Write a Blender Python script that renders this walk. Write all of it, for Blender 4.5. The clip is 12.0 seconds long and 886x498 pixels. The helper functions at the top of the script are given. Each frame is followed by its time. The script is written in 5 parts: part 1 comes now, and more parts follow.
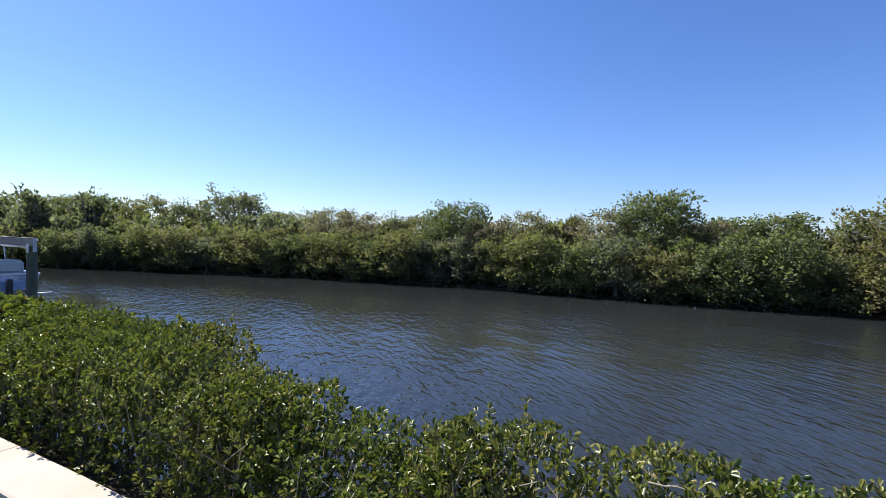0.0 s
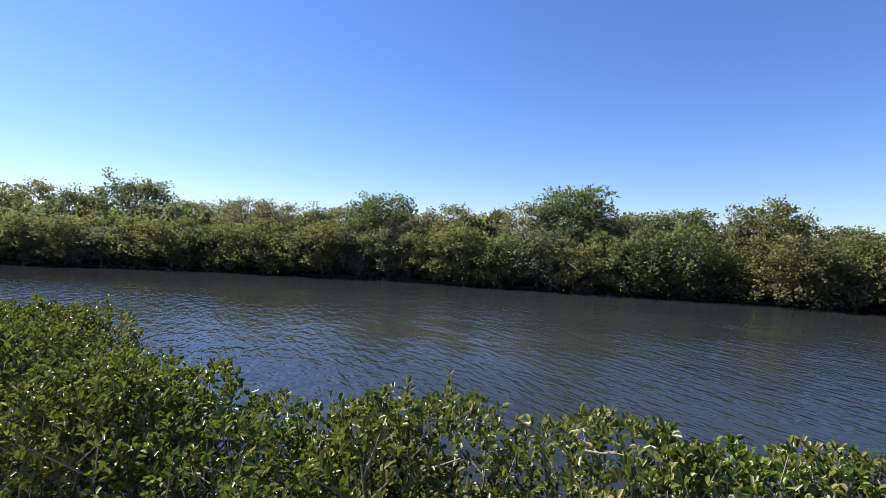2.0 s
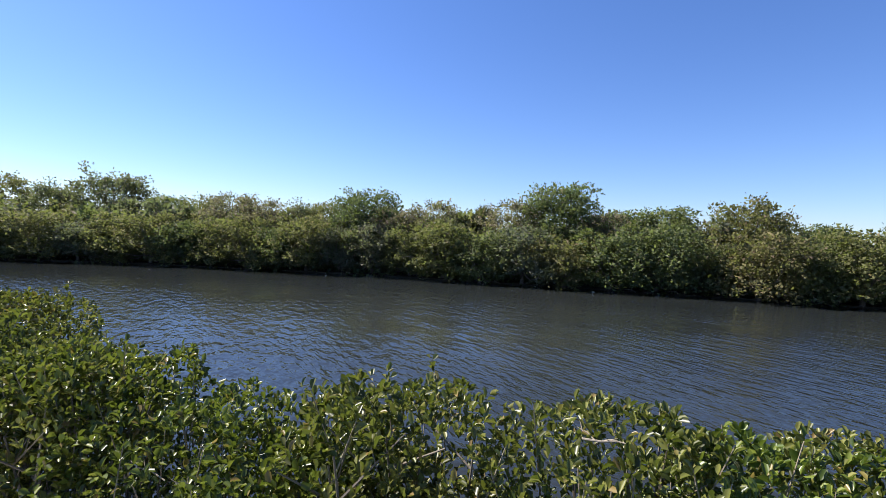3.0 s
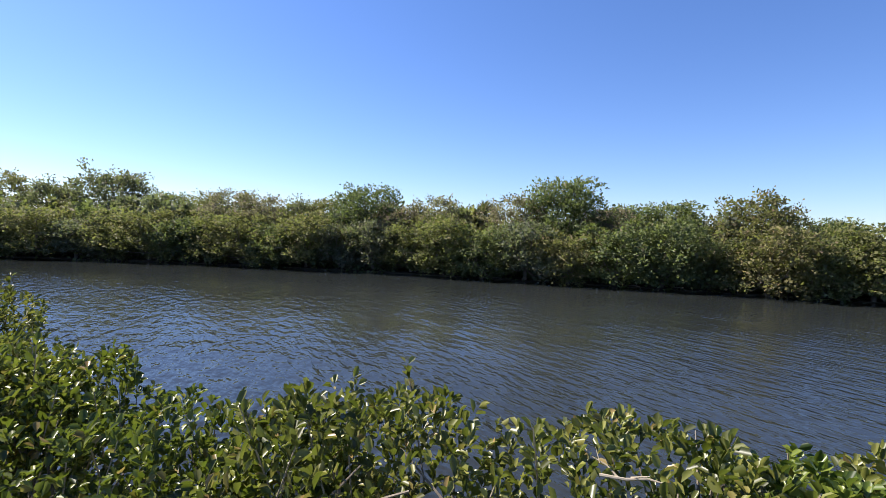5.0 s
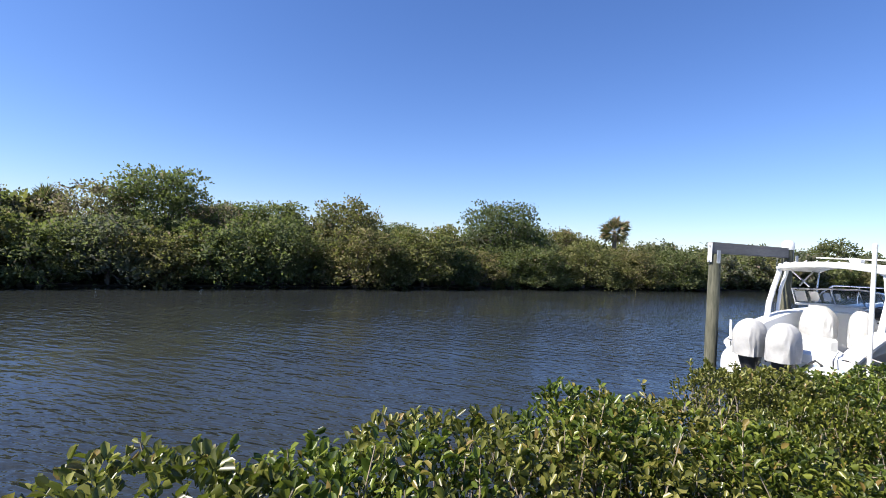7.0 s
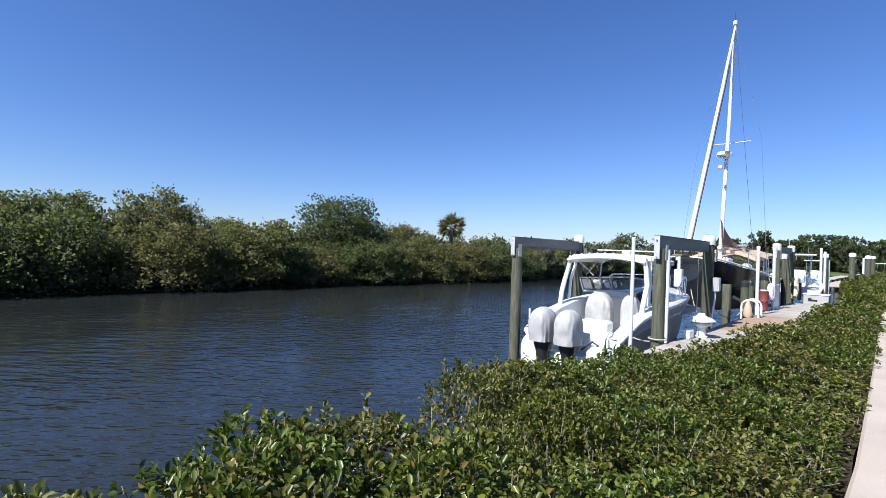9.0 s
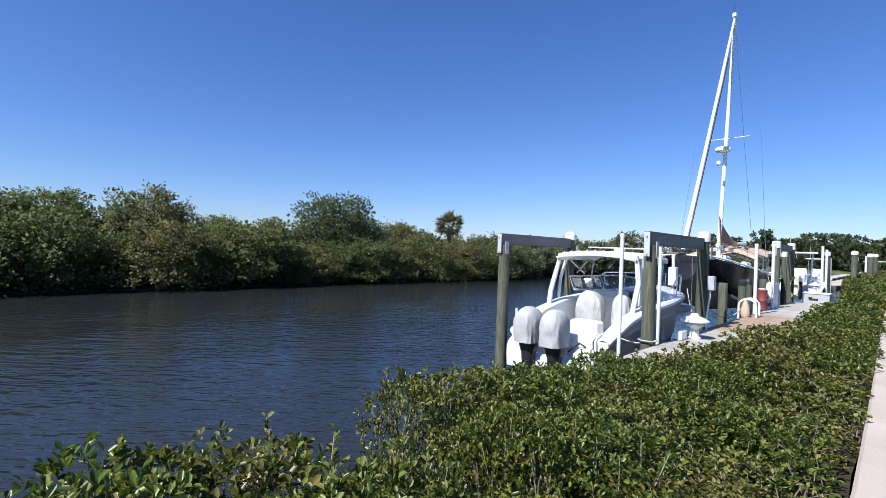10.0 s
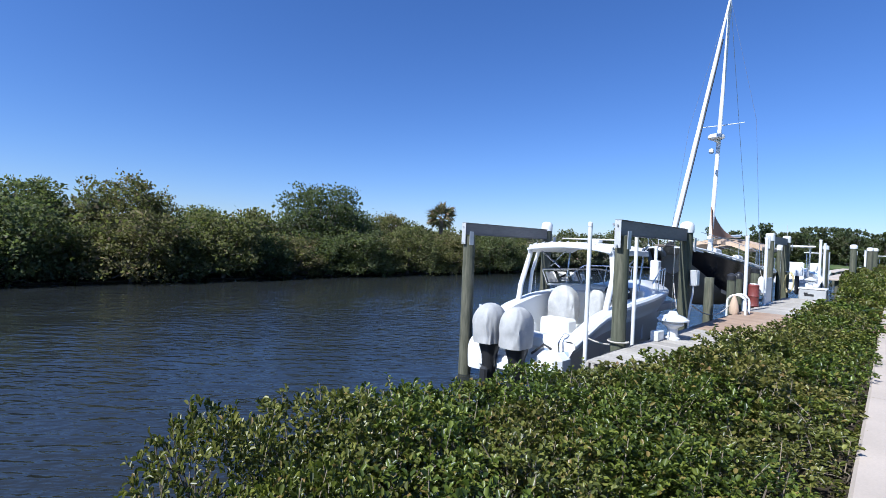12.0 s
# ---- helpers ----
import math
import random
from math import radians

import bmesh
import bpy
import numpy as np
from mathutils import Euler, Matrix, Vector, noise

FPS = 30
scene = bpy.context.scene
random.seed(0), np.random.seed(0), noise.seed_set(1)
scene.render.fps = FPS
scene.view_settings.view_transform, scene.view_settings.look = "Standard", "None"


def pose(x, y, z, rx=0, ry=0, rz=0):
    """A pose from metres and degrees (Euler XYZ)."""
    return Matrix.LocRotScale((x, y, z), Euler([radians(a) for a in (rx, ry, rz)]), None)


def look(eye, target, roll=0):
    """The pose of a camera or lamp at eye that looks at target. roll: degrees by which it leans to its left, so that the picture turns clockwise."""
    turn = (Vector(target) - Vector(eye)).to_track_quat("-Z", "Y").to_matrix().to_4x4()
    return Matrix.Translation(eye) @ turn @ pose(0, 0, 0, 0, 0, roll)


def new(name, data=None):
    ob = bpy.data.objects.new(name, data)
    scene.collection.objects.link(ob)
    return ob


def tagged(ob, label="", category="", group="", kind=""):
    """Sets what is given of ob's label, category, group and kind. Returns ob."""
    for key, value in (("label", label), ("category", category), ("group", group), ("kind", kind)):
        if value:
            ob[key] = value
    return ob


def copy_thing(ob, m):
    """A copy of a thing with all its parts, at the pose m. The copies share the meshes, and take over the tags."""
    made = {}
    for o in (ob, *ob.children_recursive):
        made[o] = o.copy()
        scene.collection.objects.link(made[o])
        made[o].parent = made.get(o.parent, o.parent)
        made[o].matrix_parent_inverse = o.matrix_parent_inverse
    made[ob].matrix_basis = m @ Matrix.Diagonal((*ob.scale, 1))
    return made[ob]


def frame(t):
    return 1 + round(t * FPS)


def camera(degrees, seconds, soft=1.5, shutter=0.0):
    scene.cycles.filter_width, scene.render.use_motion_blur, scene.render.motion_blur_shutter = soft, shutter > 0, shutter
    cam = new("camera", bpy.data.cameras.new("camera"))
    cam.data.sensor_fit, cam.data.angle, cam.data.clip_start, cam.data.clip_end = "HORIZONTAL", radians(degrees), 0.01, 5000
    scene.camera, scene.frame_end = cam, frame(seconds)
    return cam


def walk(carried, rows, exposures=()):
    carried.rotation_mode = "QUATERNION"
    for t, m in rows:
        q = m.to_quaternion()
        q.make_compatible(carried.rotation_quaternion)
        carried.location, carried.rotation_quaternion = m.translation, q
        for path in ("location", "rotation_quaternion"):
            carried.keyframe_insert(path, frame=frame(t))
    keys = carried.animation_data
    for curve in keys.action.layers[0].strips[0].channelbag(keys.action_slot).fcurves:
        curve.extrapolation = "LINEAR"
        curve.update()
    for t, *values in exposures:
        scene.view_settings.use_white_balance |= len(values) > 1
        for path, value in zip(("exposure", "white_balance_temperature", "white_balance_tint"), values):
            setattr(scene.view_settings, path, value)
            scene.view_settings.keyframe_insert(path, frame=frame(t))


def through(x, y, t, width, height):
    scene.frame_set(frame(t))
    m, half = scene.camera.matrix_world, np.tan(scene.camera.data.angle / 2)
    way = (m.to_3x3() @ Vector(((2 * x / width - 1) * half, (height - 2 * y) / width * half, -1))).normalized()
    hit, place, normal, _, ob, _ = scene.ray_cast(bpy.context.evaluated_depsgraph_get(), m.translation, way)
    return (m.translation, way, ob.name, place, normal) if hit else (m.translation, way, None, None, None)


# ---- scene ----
cam = camera(85.4, 12.0, soft=0.75)
PATH = [
    (0, (-11.08, -4.653, 3.342), (-11.954, -2.854, 3.304), 1.8),
    (0.5, (-11.093, -4.565, 3.276), (-11.922, -2.745, 3.237), 1.9),
    (1, (-11.126, -4.48, 3.207), (-11.887, -2.631, 3.166), 2.0),
    (1.5, (-11.159, -4.383, 3.156), (-11.832, -2.5, 3.113), 2.2),
    (2, (-11.174, -4.267, 3.086), (-11.76, -2.356, 3.041), 2.2),
    (2.5, (-11.202, -4.17, 3.026), (-11.746, -2.246, 2.979), 2.3),
    (3, (-11.222, -4.059, 2.959), (-11.75, -2.131, 2.909), 2.4),
    (5, (-11.248, -3.545, 2.863), (-11.788, -1.62, 2.801), 2.2),
    (5.5, (-11.169, -3.471, 2.86), (-11.546, -1.507, 2.803), 2.4),
    (6, (-11.088, -3.425, 2.856), (-11.081, -1.425, 2.816), 2.6),
    (6.5, (-11.014, -3.395, 2.876), (-10.53, -1.454, 2.856), 2.9),
    (7, (-10.918, -3.396, 2.88), (-9.969, -1.636, 2.88), 2.8),
    (7.5, (-10.786, -3.484, 2.931), (-9.505, -1.948, 2.943), 2.7),
    (9.5, (-9.634, -3.512, 2.936), (-8.188, -2.131, 2.943), 2.0),
    (10, (-9.331, -3.504, 2.92), (-7.891, -2.115, 2.921), 2.0),
    (10.5, (-9.027, -3.468, 2.914), (-7.587, -2.081, 2.907), 2.2),
    (11, (-8.701, -3.504, 2.899), (-7.259, -2.118, 2.885), 2.2),
    (11.5, (-8.356, -3.514, 2.9), (-6.914, -2.128, 2.879), 2.2),
    (12, (-7.995, -3.477, 2.9), (-6.555, -2.089, 2.872), 2.2),
]
EXPOSURES = [(0.0, 0.85, 6400, 10), (3.0, 0.95, 6500, 10), (5.5, 1.06, 6750, 10), (6.5, 1.05, 6700, 10), (7.5, 0.82, 6400, 10), (9.5, 0.56, 6000, 9), (12.0, 0.52, 5650, 8)]
walk(cam, [(t, look(eye, target, roll)) for t, eye, target, roll in PATH], EXPOSURES)

# ---- light ----
SUN_AZ, SUN_EL = 83.0, 48.0          # from +y towards -x, above the horizon
world = bpy.data.worlds.new("world")
scene.world = world
world.use_nodes = True
wn = world.node_tree.nodes
sky = wn.new("ShaderNodeTexSky")
sky.sky_type = "NISHITA"
sky.sun_disc = False
sky.sun_elevation = radians(SUN_EL)
sky.sun_rotation = radians(-SUN_AZ)
sky.air_density, sky.dust_density, sky.ozone_density = 1.0, 0.2, 2.6
deep = wn.new("ShaderNodeHueSaturation")
deep.inputs["Saturation"].default_value = 1.12
world.node_tree.links.new(sky.outputs[0], deep.inputs["Color"])
air = wn.new("ShaderNodeMix")
air.data_type, air.blend_type = "RGBA", "MULTIPLY"
air.inputs[0].default_value, air.inputs[7].default_value = 1.0, (0.86, 0.94, 1.27, 1)
world.node_tree.links.new(deep.outputs[0], air.inputs[6])
world.node_tree.links.new(air.outputs[2], wn["Background"].inputs[0])
wn["Background"].inputs[1].default_value = 0.075
sun_data = bpy.data.lights.new("sun", "SUN")
sun_data.energy, sun_data.angle, sun_data.color = 5.0, radians(0.6), (1.0, 0.95, 0.87)
sun_ob = new("sun", sun_data)
sv = Vector((-math.sin(radians(SUN_AZ)) * math.cos(radians(SUN_EL)), math.cos(radians(SUN_AZ)) * math.cos(radians(SUN_EL)), math.sin(radians(SUN_EL))))
sun_ob.matrix_world = look(sv * 60, (0, 0, 0))

# ---- materials ----


def nodes_of(name):
    m = bpy.data.materials.new(name)
    m.use_nodes = True
    nt = m.node_tree
    return m, nt, nt.nodes, nt.links, nt.nodes["Principled BSDF"]


def mix_rgb(nt, fac, a, b, mode="MIX"):
    n = nt.nodes.new("ShaderNodeMix")
    n.data_type, n.blend_type = "RGBA", mode
    for sock, v in ((0, fac), (6, a), (7, b)):
        if isinstance(v, (int, float)):
            n.inputs[sock].default_value = v
        elif isinstance(v, tuple):
            n.inputs[sock].default_value = (*v, 1)
        else:
            nt.links.new(v, n.inputs[sock])
    return n.outputs[2]


def ramp(nt, src, a, b):
    n = nt.nodes.new("ShaderNodeMapRange")
    n.inputs[1].default_value, n.inputs[2].default_value = a, b
    nt.links.new(src, n.inputs[0])
    return n.outputs[0]


def noise_tex(nt, scale, detail=4, rough=0.6, stretch=None, coords="Object"):
    tc = nt.nodes.new("ShaderNodeTexCoord")
    n = nt.nodes.new("ShaderNodeTexNoise")
    n.inputs["Scale"].default_value, n.inputs["Detail"].default_value, n.inputs["Roughness"].default_value = scale, detail, rough
    src = tc.outputs[coords]
    if stretch:
        mp = nt.nodes.new("ShaderNodeMapping")
        mp.inputs["Scale"].default_value = stretch
        nt.links.new(src, mp.inputs[0])
        src = mp.outputs[0]
    nt.links.new(src, n.inputs["Vector"])
    return n.outputs["Fac"]


def bump(nt, height, strength, distance):
    b = nt.nodes.new("ShaderNodeBump")
    b.inputs["Strength"].default_value, b.inputs["Distance"].default_value = strength, distance
    nt.links.new(height, b.inputs["Height"])
    return b.outputs[0]


def surface(name, a, b, rough=0.6, metal=0.0, big=1.5, fine=25.0, grain=0.4, relief=0.003, stretch=None, spec=0.5, per_object=0.0):
    """A paint, wood, stone or metal: two colours mixed by broad stains and fine grain, with a slight relief."""
    m, nt, nn, ll, p = nodes_of(name)
    stain = ramp(nt, noise_tex(nt, big, 3, 0.6, stretch), 0.35, 0.68)
    col = mix_rgb(nt, stain, a, b)
    g = noise_tex(nt, fine, 5, 0.65, stretch)
    col = mix_rgb(nt, ramp(nt, g, 0.3, 0.7), mix_rgb(nt, grain, col, tuple(c * 0.45 for c in a)), col)
    if per_object:
        oi = nn.new("ShaderNodeObjectInfo")
        hs = nn.new("ShaderNodeHueSaturation")
        ll.new(col, hs.inputs["Color"])
        mr = nn.new("ShaderNodeMapRange")
        mr.inputs[3].default_value, mr.inputs[4].default_value = 1 - per_object, 1 + per_object
        ll.new(oi.outputs["Random"], mr.inputs[0])
        ll.new(mr.outputs[0], hs.inputs["Value"])
        col = hs.outputs[0]
    ll.new(col, p.inputs["Base Color"])
    p.inputs["Roughness"].default_value, p.inputs["Metallic"].default_value = rough, metal
    p.inputs["Specular IOR Level"].default_value = spec
    ll.new(bump(nt, g, 0.6, relief), p.inputs["Normal"])
    return m


def leaf_material(name, dark, mid, light, odd, odd_share=0.06, gloss=0.4, through=0.3, patch=0.6, colour=1.0):
    """Leaves: each leaf its own tone, broad patches, light shining through."""
    m, nt, nn, ll, p = nodes_of(name)
    geo = nn.new("ShaderNodeNewGeometry")
    cr = nn.new("ShaderNodeValToRGB")
    cr.color_ramp.interpolation = "LINEAR"
    e = cr.color_ramp.elements
    e[0].position, e[0].color = 0.0, (*dark, 1)
    e[1].position, e[1].color = 1.0, (*odd, 1)
    for pos, c in ((0.5, mid), (1 - odd_share - 0.02, light), (1 - odd_share, odd)):
        el = e.new(pos)
        el.color = (*c, 1)
    ll.new(geo.outputs["Random Per Island"], cr.inputs[0])
    pt = ramp(nt, noise_tex(nt, patch, 3, 0.6), 0.3, 0.7)
    hs = nn.new("ShaderNodeHueSaturation")
    ll.new(cr.outputs[0], hs.inputs["Color"])
    hs.inputs["Saturation"].default_value = colour
    mr = nn.new("ShaderNodeMapRange")
    mr.inputs[3].default_value, mr.inputs[4].default_value = 0.72, 1.25
    ll.new(pt, mr.inputs[0])
    ll.new(mr.outputs[0], hs.inputs["Value"])
    oi = nn.new("ShaderNodeObjectInfo")
    mh = nn.new("ShaderNodeMapRange")
    mh.inputs[3].default_value, mh.inputs[4].default_value = 0.468, 0.505
    ll.new(oi.outputs["Random"], mh.inputs[0])
    ll.new(mh.outputs[0], hs.inputs["Hue"])
    ll.new(hs.outputs[0], p.inputs["Base Color"])
    p.inputs["Roughness"].default_value = gloss
    p.inputs["Specular IOR Level"].default_value = 0.42 if gloss < 0.45 else 0.2
    tr = nn.new("ShaderNodeBsdfTranslucent")
    ll.new(mix_rgb(nt, 0.5, hs.outputs[0], (0.16, 0.22, 0.02)), tr.inputs[0])
    mx = nn.new("ShaderNodeMixShader")
    mx.inputs[0].default_value = through
    ll.new(p.outputs[0], mx.inputs[1])
    ll.new(tr.outputs[0], mx.inputs[2])
    ll.new(mx.outputs[0], nn["Material Output"].inputs[0])
    return m


def water_material():
    m, nt, nn, ll, p = nodes_of("canal_water")
    tint = ramp(nt, noise_tex(nt, 0.05, 2, 0.5), 0.35, 0.65)
    ll.new(mix_rgb(nt, tint, (0.017, 0.02, 0.021), (0.025, 0.028, 0.027)), p.inputs["Base Color"])
    p.inputs["Roughness"].default_value = 0.025
    p.inputs["IOR"].default_value = 1.33
    def waves(scale, detail, sx, sy, turn):
        tc, mp, n = nn.new("ShaderNodeTexCoord"), nn.new("ShaderNodeMapping"), nn.new("ShaderNodeTexNoise")
        mp.vector_type = "TEXTURE"
        mp.inputs["Scale"].default_value, mp.inputs["Rotation"].default_value = (1 / sx, 1 / sy, 1), (0, 0, radians(turn))
        n.inputs["Scale"].default_value, n.inputs["Detail"].default_value, n.inputs["Roughness"].default_value = scale, detail, 0.5
        ll.new(tc.outputs["Object"], mp.inputs[0])
        ll.new(mp.outputs[0], n.inputs["Vector"])
        return n.outputs["Fac"]

    def weigh(src, factor, plus):
        q = nn.new("ShaderNodeMath")
        q.operation = "MULTIPLY_ADD"
        ll.new(src, q.inputs[0])
        for sock, v in ((1, factor), (2, plus)):
            if isinstance(v, float):
                q.inputs[sock].default_value = v
            else:
                ll.new(v, q.inputs[sock])
        return q.outputs[0]

    gust = weigh(ramp(nt, noise_tex(nt, 0.07, 2, 0.5, (1.0, 2.0, 1.0)), 0.3, 0.68), 1.15, 0.15)
    swell = weigh(waves(1.0, 1, 0.6, 1.0, -38), 0.4, 0.0)
    chop = weigh(weigh(waves(1.0, 2, 1.5, 3.9, -47), 0.95, 0.0), gust, swell)
    fine = weigh(weigh(waves(1.0, 2, 4.5, 9.5, -52), 0.24, 0.0), gust, chop)
    ll.new(bump(nt, fine, 1.0, 0.07), p.inputs["Normal"])
    return m


def glass_material(name, tint):
    m, nt, nn, ll, p = nodes_of(name)
    p.inputs["Base Color"].default_value = (*tint, 1)
    p.inputs["Transmission Weight"].default_value = 1.0
    p.inputs["Roughness"].default_value, p.inputs["IOR"].default_value = 0.03, 1.45
    return m


MAT = {
    "water": water_material(),
    "mud": surface("mud", (0.05, 0.04, 0.028), (0.09, 0.075, 0.05), 0.95, big=0.6, fine=9, relief=0.02, spec=0.08),
    "grass": surface("lawn_grass", (0.06, 0.1, 0.025), (0.12, 0.14, 0.05), 0.9, big=0.8, fine=60, grain=0.6, relief=0.02),
    "concrete": surface("seawall_concrete", (0.56, 0.47, 0.385), (0.47, 0.395, 0.32), 0.85, big=1.2, fine=45, grain=0.22, relief=0.003),
    "stone": surface("riprap_stone", (0.2, 0.18, 0.15), (0.32, 0.29, 0.25), 0.9, big=2, fine=18, relief=0.01),
    "leaf": leaf_material("mangrove_leaf", (0.026, 0.045, 0.008), (0.090, 0.131, 0.019), (0.215, 0.258, 0.043), (0.258, 0.206, 0.052), 0.04, 0.34, 0.34, 1.1),
    "leaf_dry": leaf_material("olive_mangrove_leaf", (0.043, 0.052, 0.011), (0.133, 0.148, 0.031), (0.267, 0.271, 0.065), (0.275, 0.206, 0.069), 0.03, 0.35, 0.33, 1.1),
    "crown_olive": leaf_material("olive_foliage", (0.140, 0.138, 0.052), (0.206, 0.203, 0.076), (0.273, 0.268, 0.099), (0.307, 0.236, 0.118), 0.07, 0.6, 0.52, 0.3, 0.9),
    "crown_green": leaf_material("green_foliage", (0.100, 0.122, 0.050), (0.147, 0.179, 0.073), (0.195, 0.237, 0.097), (0.236, 0.201, 0.106), 0.06, 0.6, 0.52, 0.3, 0.9),
    "crown_dark": leaf_material("dark_green_foliage", (0.068, 0.086, 0.041), (0.100, 0.127, 0.061), (0.132, 0.169, 0.081), (0.165, 0.153, 0.094), 0.05, 0.6, 0.52, 0.3, 0.9),
    "crown_brown": leaf_material("dry_brown_foliage", (0.201, 0.160, 0.109), (0.295, 0.236, 0.159), (0.389, 0.312, 0.210), (0.177, 0.177, 0.094), 0.15, 0.6, 0.52, 0.3, 0.9),
    "crown_grey": leaf_material("grey_green_foliage", (0.120, 0.129, 0.084), (0.177, 0.189, 0.124), (0.234, 0.249, 0.164), (0.236, 0.189, 0.130), 0.1, 0.6, 0.52, 0.3, 0.9),
    "palm": leaf_material("palm_frond_green", (0.08, 0.095, 0.045), (0.15, 0.165, 0.085), (0.24, 0.24, 0.13), (0.32, 0.24, 0.14), 0.3, 0.5, 0.3, 0.5),
    "bark": surface("grey_bark", (0.16, 0.13, 0.1), (0.25, 0.21, 0.17), 0.9, big=3, fine=30, relief=0.008, stretch=(1, 1, 0.25)),
    "twig": surface("pale_twig", (0.28, 0.22, 0.15), (0.42, 0.35, 0.26), 0.85, big=4, fine=40, relief=0.002),
    "pile": surface("treated_timber_pile", (0.085, 0.095, 0.06), (0.19, 0.175, 0.125), 0.9, big=3.0, fine=26, grain=0.85, relief=0.012, stretch=(1, 1, 0.1), per_object=0.15),
    "plank": surface("weathered_deck_plank", (0.4, 0.36, 0.31), (0.5, 0.46, 0.4), 0.85, big=2.5, fine=28, grain=0.35, relief=0.003, stretch=(1, 0.2, 1), per_object=0.16),
    "plank_brown": surface("brown_deck_plank", (0.36, 0.24, 0.16), (0.44, 0.32, 0.23), 0.85, big=2.5, fine=28, grain=0.35, relief=0.003, stretch=(1, 0.2, 1), per_object=0.12),
    "beam": surface("weathered_lift_beam", (0.17, 0.15, 0.135), (0.27, 0.24, 0.215), 0.6, big=1.5, fine=25, relief=0.002, stretch=(0.2, 1, 1)),
    "alu": surface("dull_aluminium", (0.6, 0.6, 0.59), (0.5, 0.5, 0.49), 0.5, 0.15, big=4, fine=30, grain=0.15, relief=0.001),
    # white hull darkened to beige-grey: shade and dock reflection put into the colour
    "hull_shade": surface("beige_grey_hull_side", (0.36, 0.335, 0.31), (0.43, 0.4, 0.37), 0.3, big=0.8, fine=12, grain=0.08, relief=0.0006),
    "galv": surface("galvanised_steel", (0.5, 0.5, 0.5), (0.62, 0.62, 0.61), 0.42, 0.7, big=4, fine=30, grain=0.2, relief=0.001),
    "steel": surface("stainless_steel", (0.6, 0.6, 0.6), (0.7, 0.7, 0.7), 0.25, 0.9, big=4, fine=30, grain=0.1, relief=0.0005),
    "gel": surface("white_gelcoat", (0.8, 0.8, 0.79), (0.74, 0.74, 0.72), 0.22, big=0.8, fine=12, grain=0.04, relief=0.0005),
    "pvc": surface("white_pvc", (0.8, 0.8, 0.78), (0.7, 0.7, 0.67), 0.4, big=3, fine=20, grain=0.06, relief=0.0005),
    "canvas": surface("grey_canvas_cover", (0.47, 0.455, 0.43), (0.58, 0.56, 0.53), 0.9, big=3, fine=80, grain=0.15, relief=0.004),
    "canvas_grey": surface("weathered_grey_canvas", (0.4, 0.395, 0.38), (0.52, 0.51, 0.49), 0.9, big=4, fine=80, grain=0.18, relief=0.005),
    "canvas_white": surface("white_canvas_top", (0.78, 0.77, 0.74), (0.7, 0.69, 0.66), 0.8, big=3, fine=80, grain=0.08, relief=0.003),
    "tan": surface("tan_canvas", (0.5, 0.36, 0.25), (0.6, 0.45, 0.32), 0.9, big=2, fine=60, grain=0.15, relief=0.004),
    "rust": surface("rust_brown_canvas", (0.28, 0.15, 0.085), (0.36, 0.2, 0.12), 0.9, big=2, fine=60, grain=0.2, relief=0.006),
    "black": surface("black_plastic", (0.02, 0.02, 0.022), (0.035, 0.035, 0.036), 0.4, big=3, fine=30, grain=0.2, relief=0.001),
    "hull_dark": surface("dark_navy_hull", (0.009, 0.009, 0.012), (0.015, 0.016, 0.02), 0.2, big=0.8, fine=10, grain=0.2, relief=0.0006, spec=0.2),
    "hull_grey": surface("worn_grey_bottom_paint", (0.2, 0.19, 0.17), (0.3, 0.28, 0.25), 0.7, big=1.2, fine=14, grain=0.3, relief=0.002),
    "blue": surface("pale_blue_hull", (0.3, 0.38, 0.55), (0.36, 0.44, 0.6), 0.3, big=1, fine=10, grain=0.06, relief=0.0005),
    "red": surface("faded_red_plastic", (0.16, 0.035, 0.03), (0.22, 0.05, 0.04), 0.55, big=3, fine=25, grain=0.2, relief=0.001),
    "yellow": surface("yellow_hose", (0.62, 0.5, 0.22), (0.7, 0.58, 0.3), 0.5, big=4, fine=40, grain=0.1, relief=0.001),
    "rope": surface("pale_rope", (0.5, 0.46, 0.4), (0.62, 0.58, 0.5), 0.9, big=8, fine=80, grain=0.3, relief=0.002),
    "glass": glass_material("smoked_glass", (0.75, 0.8, 0.82)),
    "greybox": surface("grey_enamel", (0.4, 0.4, 0.4), (0.48, 0.48, 0.47), 0.5, big=3, fine=30, grain=0.12, relief=0.001),
    "roof": surface("grey_roof", (0.3, 0.29, 0.28), (0.38, 0.36, 0.34), 0.8, big=1, fine=20, grain=0.2, relief=0.004),
}

# ---- mesh tools ----


